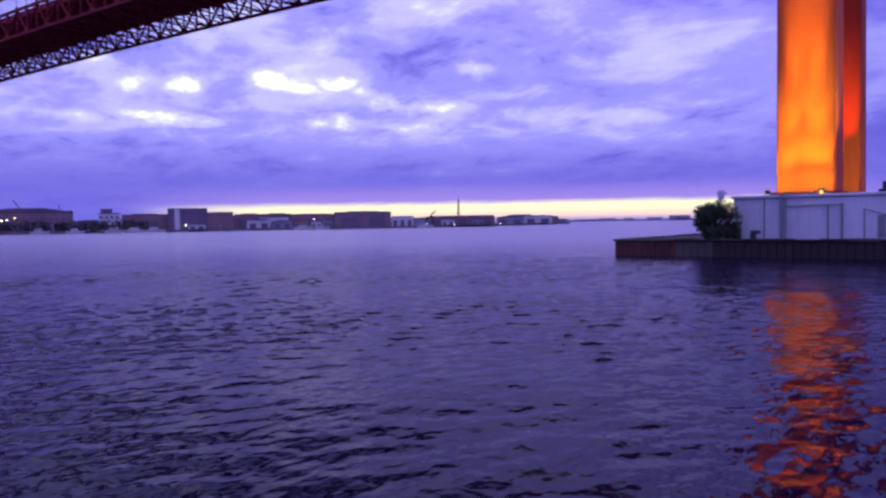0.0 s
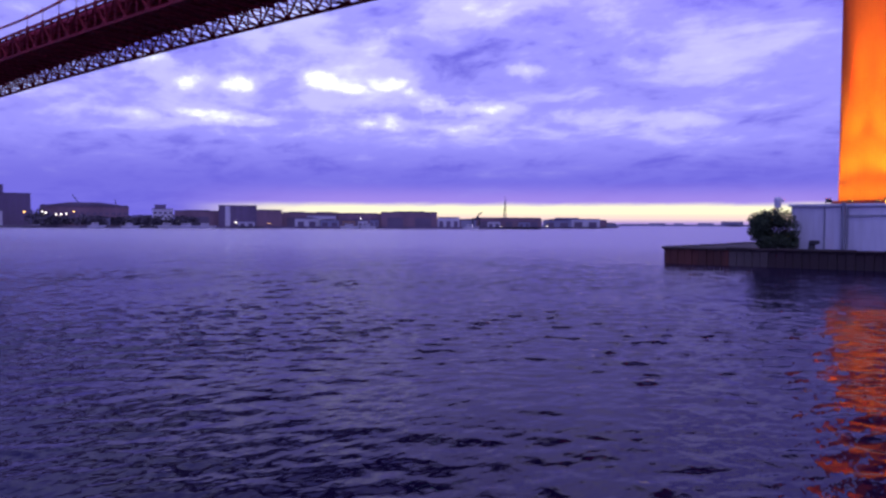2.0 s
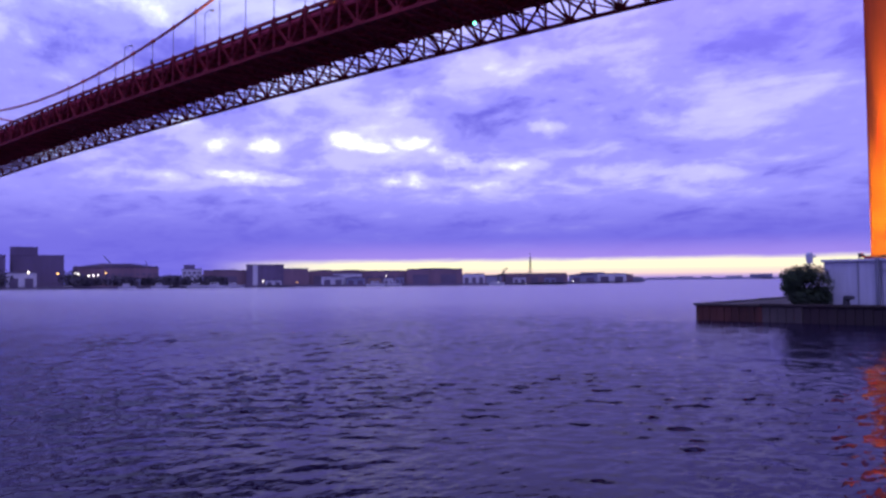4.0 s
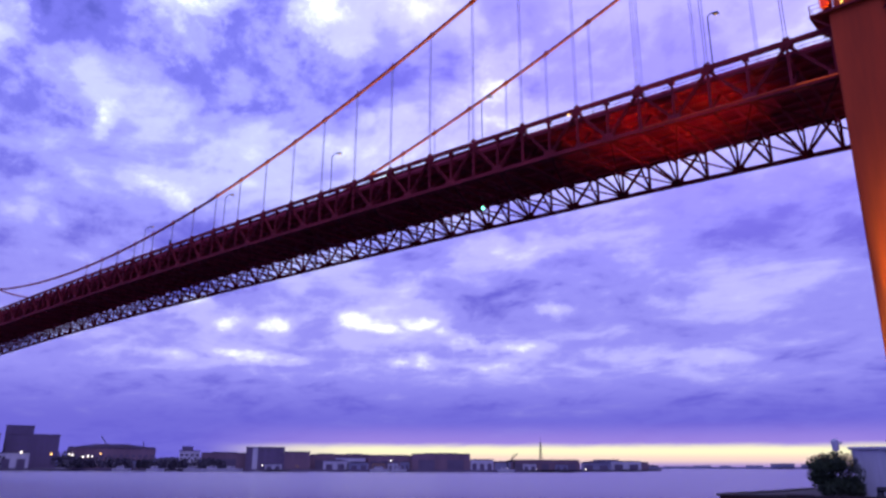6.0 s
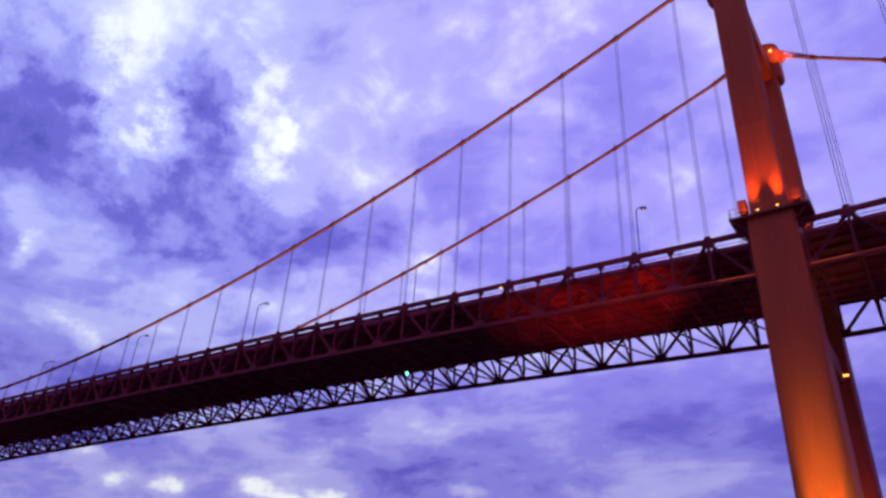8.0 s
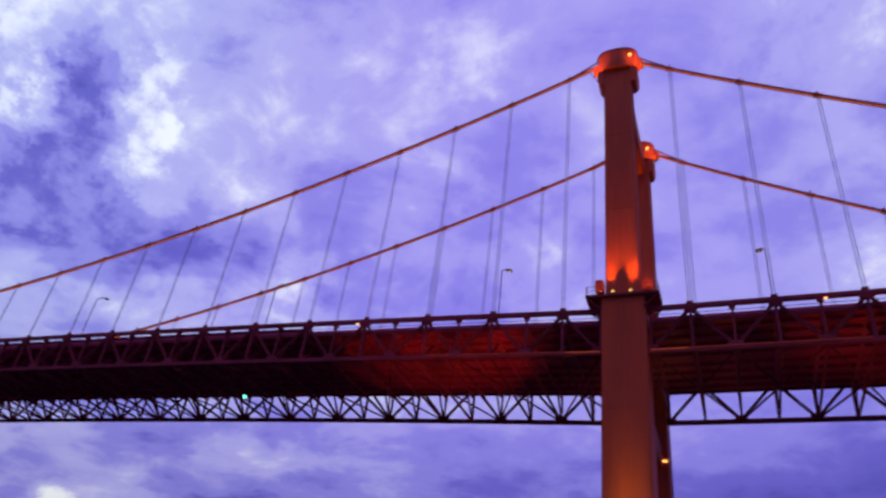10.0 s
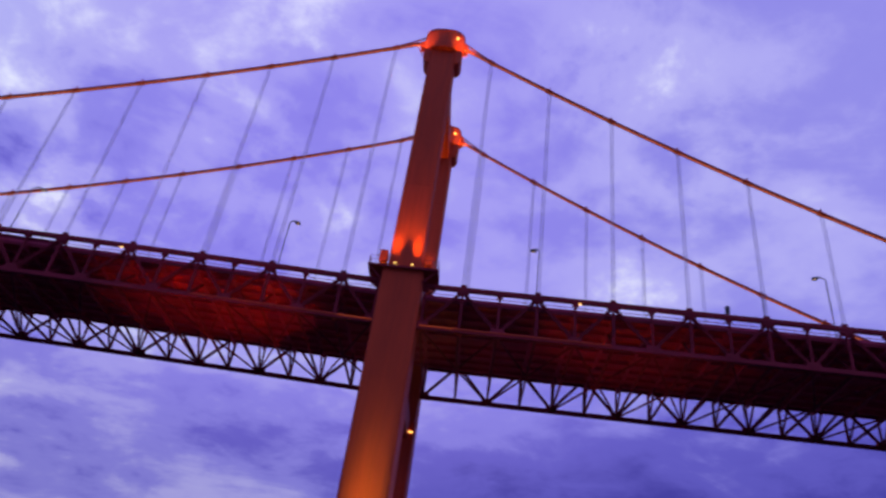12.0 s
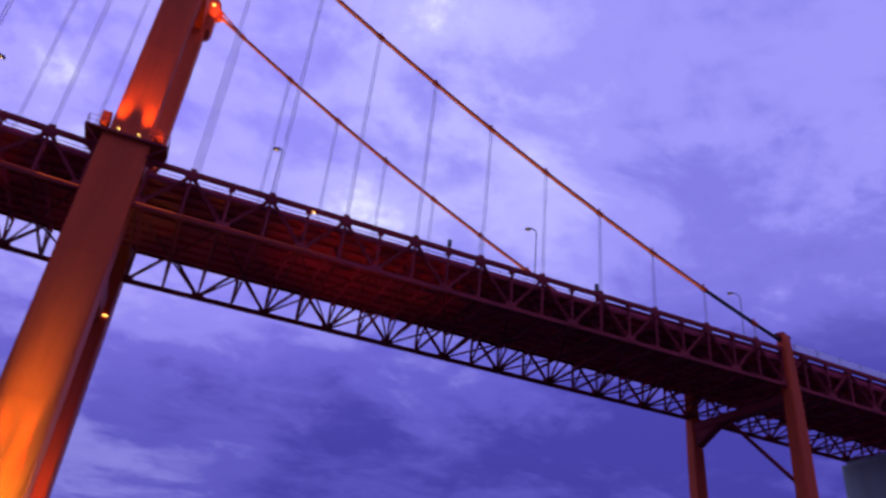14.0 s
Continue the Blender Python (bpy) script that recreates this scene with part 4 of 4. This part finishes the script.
def hall(name, az0, az1, dist, height, wall, label, roof="flat", depth=40.0, doors=0, windows=0, z0=1.5, strip=False):
    mid_az = (az0 + az1) / 2
    wide = dist * 2 * math.tan(radians(abs(az0 - az1) / 2))
    m = place(mid_az, dist, z0)
    h = height - z0
    th = thing(name, tuple(bearing(mid_az, dist, z0)), label, "building", "far bank buildings")
    w = wide / 2
    eave = h if roof == "flat" else h * (0.93 if roof == "monitor" else 0.84)
    part("wall", skewed(m, boxed(-w, w, 0, depth, 0, eave)), wall, th)
    if roof == "flat":
        part("roof", skewed(m, boxed(-w - 0.3, w + 0.3, -0.4, depth + 0.3, eave, eave + 0.5)), M_ROOF, th)
    elif roof == "gable":
        part("roof", skewed(m, prism(bmesh.new(), [[(x, y, z) for x, z in ((-w - 0.5, eave), (w + 0.5, eave), (w * 0.35, h), (-w * 0.35, h))] for y in (-0.6, depth)])), M_ROOF, th)
    elif roof == "monitor":
        part("roof", skewed(m, boxed(-w - 0.3, w + 0.3, -0.4, depth, eave, eave + 0.3)), M_ROOF, th)
        n = max(1, int(wide / 22))
        for i in range(n):
            c = -w + wide * (i + 0.5) / n
            part("roof_vent", skewed(m, boxed(c - wide * 0.28 / n, c + wide * 0.28 / n, 6, depth - 6, eave + 0.3, h)), M_ROOF, th)
    for i in range(doors):
        c = -w + wide * (i + 0.5) / doors
        part("door", skewed(m, boxed(c - wide * 0.28 / doors, c + wide * 0.28 / doors, -0.15, 0.1, 0.05, eave * 0.62)), M_OPENING, th)
    rows = max(1, int(h / 4.5))
    for i in range(windows):
        for r in range(rows):
            c = -w + wide * (i + 0.5) / windows
            zc = h * (r + 0.55) / rows
            part("window", skewed(m, boxed(c - wide * 0.3 / windows, c + wide * 0.3 / windows, -0.12, 0.1, zc - 0.8, zc + 0.8)), M_OPENING, th)
    if strip:
        part("white_panel", skewed(m, boxed(-w + wide * 0.17, -w + wide * 0.3, -0.2, 0.1, 0, h)), M_WALL_PALE, th)
    return th


def el(e, dist):
    return 3.7 + dist * math.tan(radians(e))


hall("office_block", 71.7, 70.05, 690, el(2.5, 690), M_WALL_DARK, "dark square tower block on the far bank", windows=5)
hall("warehouse", 71.6, 68.45, 680, el(1.95, 680), M_WALL_DARK, "dark long warehouse with a flat roof", windows=8)
hall("warehouse", 76.5, 71.95, 660, el(1.95, 660), M_WALL_DARK, "dark flat-roofed warehouse among trees", windows=6)
hall("shed", 71.9, 70.1, 640, el(0.95, 640), M_WALL_PALE, "low pale shed at the water's edge", "gable", 14, doors=2)
hall("warehouse", 67.9, 62.3, 620, el(1.42, 620), M_WALL_BROWN, "long low hall with a curved dark roof", "gable", windows=14)
hall("boat_house", 60.7, 59.3, 590, el(1.0, 590), M_WALL_PALE, "pale two-step harbour building", "flat", 18, windows=4)
hall("roof_house", 60.55, 59.8, 598, el(1.28, 598), M_WALL_DARK, "dark penthouse over the pale harbour building", "flat", 8)
hall("warehouse", 59.2, 56.1, 585, el(0.98, 585), M_WALL_BROWN, "long brown shed with a raised vent", "monitor", doors=1)
hall("factory", 56.1, 53.35, 575, el(1.3, 575), M_WALL_DARK, "tall dark factory with a white wall strip", strip=True, windows=6)
hall("warehouse", 53.35, 51.5, 575, el(1.0, 575), M_WALL_BROWN, "brown windowless warehouse on the far bank", windows=0)
hall("shed", 51.4, 47.2, 600, el(0.92, 600), M_WALL_BROWN, "long reddish shed with dark roof vents", "monitor", doors=3)
hall("shed", 49.6, 47.4, 566, el(0.60, 566), M_WALL_PALE, "low white shed in front of a long roof", "flat", 12, doors=2)
hall("warehouse", 53.6, 39.8, 650, el(0.84, 650), M_WALL_BROWN, "long brown dockside range behind lower sheds", "monitor", 40)
hall("warehouse", 39.9, 31.4, 640, el(0.36, 640), M_WALL_BROWN, "low brown range behind the dockside stores", "flat", 30)
hall("warehouse", 30.4, 28.6, 760, el(0.50, 760), M_WALL_BLUE, "hazy blue-grey hall behind storage sheds", "flat")
hall("warehouse", 28.0, 26.5, 800, el(0.38, 800), M_WALL_BROWN, "hazy brown hall at the end of the bank", "monitor")
hall("warehouse", 47.2, 43.9, 580, el(0.85, 580), M_WALL_BROWN, "reddish long-roofed warehouse with vents", "monitor", doors=4)
hall("shipyard_hall", 43.9, 39.55, 570, el(1.0, 570), M_WALL_BROWN, "big brown hall with a wide dark doorway", "monitor", 50, doors=2)
hall("silo_house", 39.5, 37.8, 570, el(0.5, 570), M_WALL_PALE, "pale ribbed storehouse on the quay", "flat", 25, doors=3)
hall("shed", 37.7, 36.5, 575, el(0.42, 575), M_WALL_BLUE, "small grey shed beside a crane", "gable", 20)
hall("warehouse", 36.4, 31.5, 585, el(0.48, 585), M_WALL_BROWN, "long brown warehouse with a low roof", "flat", doors=5)
hall("warehouse", 31.3, 29.15, 680, el(0.44, 680), M_WALL_BLUE, "hazy blue-grey storage hall", "gable", doors=2)
hall("warehouse", 29.15, 27.0, 720, el(0.46, 720), M_WALL_PALE, "hazy pale storage hall", "monitor", doors=2)
hall("shed", 27.0, 25.8, 840, el(0.16, 840), M_WALL_BLUE, "low hazy shed at the end of the bank", "gable")
hall("terminal", 18.3, 16.8, 2250, el(0.26, 2250), M_WALL_BLUE, "distant hazy terminal building", "flat", z0=5.0, windows=6)
hall("terminal", 21.6, 20.9, 2250, el(0.12, 2250), M_WALL_BLUE, "distant hazy low building", "flat", z0=5.0)
for a0, a1, d, e, label in ((25.4, 23.6, 2200, 0.06, "distant low hazy storehouse"), (23.4, 22.2, 2210, 0.12, "distant hazy storehouse with a flat roof"), (19.9, 18.8, 2240, 0.14, "distant hazy shed on the point"),
                            (16.4, 14.9, 2290, 0.22, "distant hazy warehouse on the point"), (14.6, 13.8, 2310, 0.3, "distant hazy tall warehouse"), (13.4, 11.4, 2330, 0.16, "distant hazy long warehouse")):
    hall("warehouse", a0, a1, d, el(e, d), M_WALL_BLUE, label, "flat", z0=5.0)

for a0, a1, d, e, wall, label in ((50.5, 48.75, 562, 0.5, M_WALL_PALE, "low white shed by the far water"), (48.6, 47.15, 557, 0.36, M_WALL_BLUE, "low pale blue-grey shed by the far water"),
                                  (46.9, 45.9, 556, 0.33, M_WALL_TAN, "low tan shed by the far water"), (45.7, 44.95, 556, 0.22, M_WALL_PALE, "small white hut by the far water"),
                                  (44.8, 44.1, 557, 0.4, M_WALL_BLUE, "small grey shed by the far water"), (54.7, 53.5, 556, 0.12, M_WALL_PALE, "row of low white stores by the far water"),
                                  (35.6, 34.6, 570, 0.2, M_WALL_PALE, "low white shed by the far water"), (33.2, 32.3, 572, 0.16, M_WALL_BLUE, "low grey shed by the far water"), (64.6, 63.5, 600, 0.45, M_WALL_BLUE, "low grey shed among trees by the far water")):
    hall("shed", a0, a1, d, el(e, d), wall, label, "gable" if e > 0.3 else "flat", 10, doors=2)

mast = thing("radio_mast", tuple(bearing(34.25, 620, 1.5)), "tall thin lattice radio mast", "mast")
p = bearing(34.25, 620, 1.5)
topz = el(2.16, 620)
for dx, dy in ((-1.4, -1.4), (1.4, -1.4), (1.4, 1.4), (-1.4, 1.4)):
    bar("leg", (p.x + dx, p.y + dy, 1.5), (p.x + dx * 0.15, p.y + dy * 0.15, topz - 4), 0.3, 0.3, M_BLACK, mast)
for k in range(8):
    f0, f1 = k / 8, (k + 1) / 8
    for s in (-1, 1):
        w0, w1 = 1.4 - 1.19 * f0, 1.4 - 1.19 * f1
        z0, z1 = 1.5 + (topz - 5.5) * f0, 1.5 + (topz - 5.5) * f1
        bar("lattice", (p.x - s * w0, p.y - 1.4 + 1.19 * f0, z0), (p.x + s * w1, p.y - 1.4 + 1.19 * f1, z1), 0.2, 0.2, M_BLACK, mast)
bar("spike", (p.x, p.y, topz - 4.2), (p.x, p.y, topz), 0.3, 0.3, M_BLACK, mast, "rod")


def crane(az, dist, height, label, lean):
    p = bearing(az, dist, 1.5)
    ob = thing("harbour_crane", tuple(p), label, "crane", "harbour cranes")
    u = Vector((math.cos(radians(az)), math.sin(radians(az)), 0))
    for s in (-2.5, 2.5):
        a = p + u * s
        bar("leg", a, a + Vector((0, 0, height * 0.55)), 0.7, 0.7, M_BLACK, ob)
    b = p + Vector((0, 0, height * 0.55))
    bar("portal", b - u * 3, b + u * 3, 1.2, 1.0, M_BLACK, ob)
    if lean > 0:
        bar("mast", b, b + u * 2 + Vector((0, 0, height * 0.35)), 0.6, 0.6, M_BLACK, ob)
        bar("stay", b + u * 2 + Vector((0, 0, height * 0.35)), b + u * lean + Vector((0, 0, height * 0.45)), 0.3, 0.3, M_BLACK, ob)
    bar("boom", b, b + u * lean + Vector((0, 0, height * 0.45)), 0.6, 0.6, M_BLACK, ob)


crane(36.5, 568, el(0.97, 568) - 1.5, "open-framed dark dockside crane", 5)
crane(65.2, 640, el(1.95, 640) - 1.5, "dark jib crane behind a long hall", -8)
crane(63.0, 640, el(1.6, 640) - 1.5, "small dark crane mast behind a long hall", -2)

# quay wall along the far water's edge
edge_wall = thing("quay_wall", tuple(bearing(50, 554, 0)), "dark quay wall along the far water's edge", "quay wall", kind="structure")
for a in range(70, 36, -2):
    d0, d1 = (min(np.interp(q, [s_[0] for s_ in shore[::-1]], [s_[1] for s_ in shore[::-1]]), 700) - 0.8 for q in (a, a - 1.9))
    bar("wall_length", bearing(a, d0, 0.75), bearing(a - 1.9, d1, 0.75), 0.8, 1.5, M_WALL_DARK, edge_wall)


def moored_boat(az, dist, length, label):
    m = place(az, dist, 0.0)
    boat = thing("moored_boat", tuple(bearing(az, dist, 0)), label, "boat", "moored boats")
    k = length / 2
    part("hull", skewed(m, prism(bmesh.new(), [[(-k * 0.9, -1.5, 0), (k * 0.8, -1.5, 0), (k * 0.95, 0, 0), (k * 0.8, 1.5, 0), (-k * 0.9, 1.5, 0)], [(-k, -1.9, 1.7), (k * 0.85, -1.9, 1.9), (k * 1.1, 0, 2.1), (k * 0.85, 1.9, 1.9), (-k, 1.9, 1.7)]])), M_WALL_PALE, boat)
    part("cabin", skewed(m, boxed(-k * 0.5, k * 0.25, -1.2, 1.2, 1.75, 3.5, 0.15)), M_WALL_PALE, boat)
    part("cabin_window", skewed(m, boxed(-k * 0.42, k * 0.17, -1.24, -1.18, 2.5, 3.1)), M_OPENING, boat)


for az, d, n, label in ((59.7, 548, 13, "white cabin boat moored by the far bank"), (58.3, 549, 17, "long white boat moored by the far bank"), (57.0, 550, 14, "white workboat moored by the far bank"), (62.2, 560, 12, "small pale boat moored by the far bank"),
                        (64.4, 566, 12, "small white boat moored by the far bank"), (46.3, 548, 15, "white launch moored by sheds"), (44.9, 548, 11, "small white launch moored by sheds"), (36.9, 550, 12, "small white boat below a crane")):
    moored_boat(az, d, n, label)

# trees along the far bank
rng = random.Random(5)
verts, faces = [], []
for az0, az1, d, h in ((67.9, 61, 600, 8), (62, 57.5, 575, 8), (68.6, 67.6, 612, 13), (76, 72, 640, 14)):
    for k in range(int((az0 - az1) * 9)):
        c = bearing(rng.uniform(az1, az0), d + rng.uniform(-8, 8), 1.5)
        tall = h * rng.uniform(0.5, 1.0)
        for q in range(45):
            s = Vector((rng.gauss(0, 1) * tall * 0.26, rng.gauss(0, 1) * tall * 0.26, tall * rng.uniform(0.15, 1.0)))
            i = len(verts)
            r = rng.uniform(0.5, 1.1)
            turn = Euler((rng.uniform(0, 3), rng.uniform(0, 3), rng.uniform(0, 3))).to_matrix()
            verts += [c + s + turn @ Vector(v) * r for v in ((-1, -0.6, 0), (1, -0.7, 0.2), (0.8, 0.8, 0), (-0.7, 0.7, 0.3))]
            faces.append((i, i + 1, i + 2, i + 3))
me = bpy.data.meshes.new("far_trees")
me.from_pydata(verts, [], faces)
me.materials.append(M_WOOD)
tagged(new("far_trees", me), "dark rows of trees along the far bank", "trees", kind="stuff")


def quay_lamp(az, e, dist, amber, size):
    p = bearing(az, dist, 0)
    z = el(e, dist)
    ob = thing("yard_lamp", (p.x, p.y, 1.5), "bright yard lamp on a pole across the water", "yard lamp", "yard lamps")
    bar("pole", (p.x, p.y, 1.5), (p.x, p.y, max(z, 2.0)), 0.2, 0.2, M_BLACK, ob, "rod")
    bm = bmesh.new()
    bmesh.ops.create_icosphere(bm, subdivisions=2, radius=size, matrix=Matrix.Translation((p.x, p.y, max(z, 2.0))))
    part("globe", bm, M_LAMP_AMBER if amber else M_LAMP_WHITE, ob)


for az, e, d, amber, size in ((70.6, 0.81, 634, 0, 1.2), (68.83, 0.71, 660, 1, 1.0), (67.55, 0.67, 604, 0, 1.0), (67.75, 0.75, 604, 0, 0.7), (66.9, 0.56, 604, 0, 0.9), (66.6, 0.58, 604, 0, 1.0), (66.3, 0.6, 604, 0, 0.8), (65.82, 0.75, 610, 1, 0.8), (58.98, 0.21, 575, 0, 1.4), (54.87, 0.07, 568, 0, 0.8), (45.48, 0.41, 562, 0, 0.7), (36.78, -0.12, 562, 0, 0.9), (30.98, -0.14, 650, 0, 0.8), (34.58, -0.2, 572, 0, 0.5), (47.9, 0.2, 560, 0, 0.5), (52.4, 0.0, 565, 1, 0.5)):
    quay_lamp(az, e, d, amber, size * 0.7)
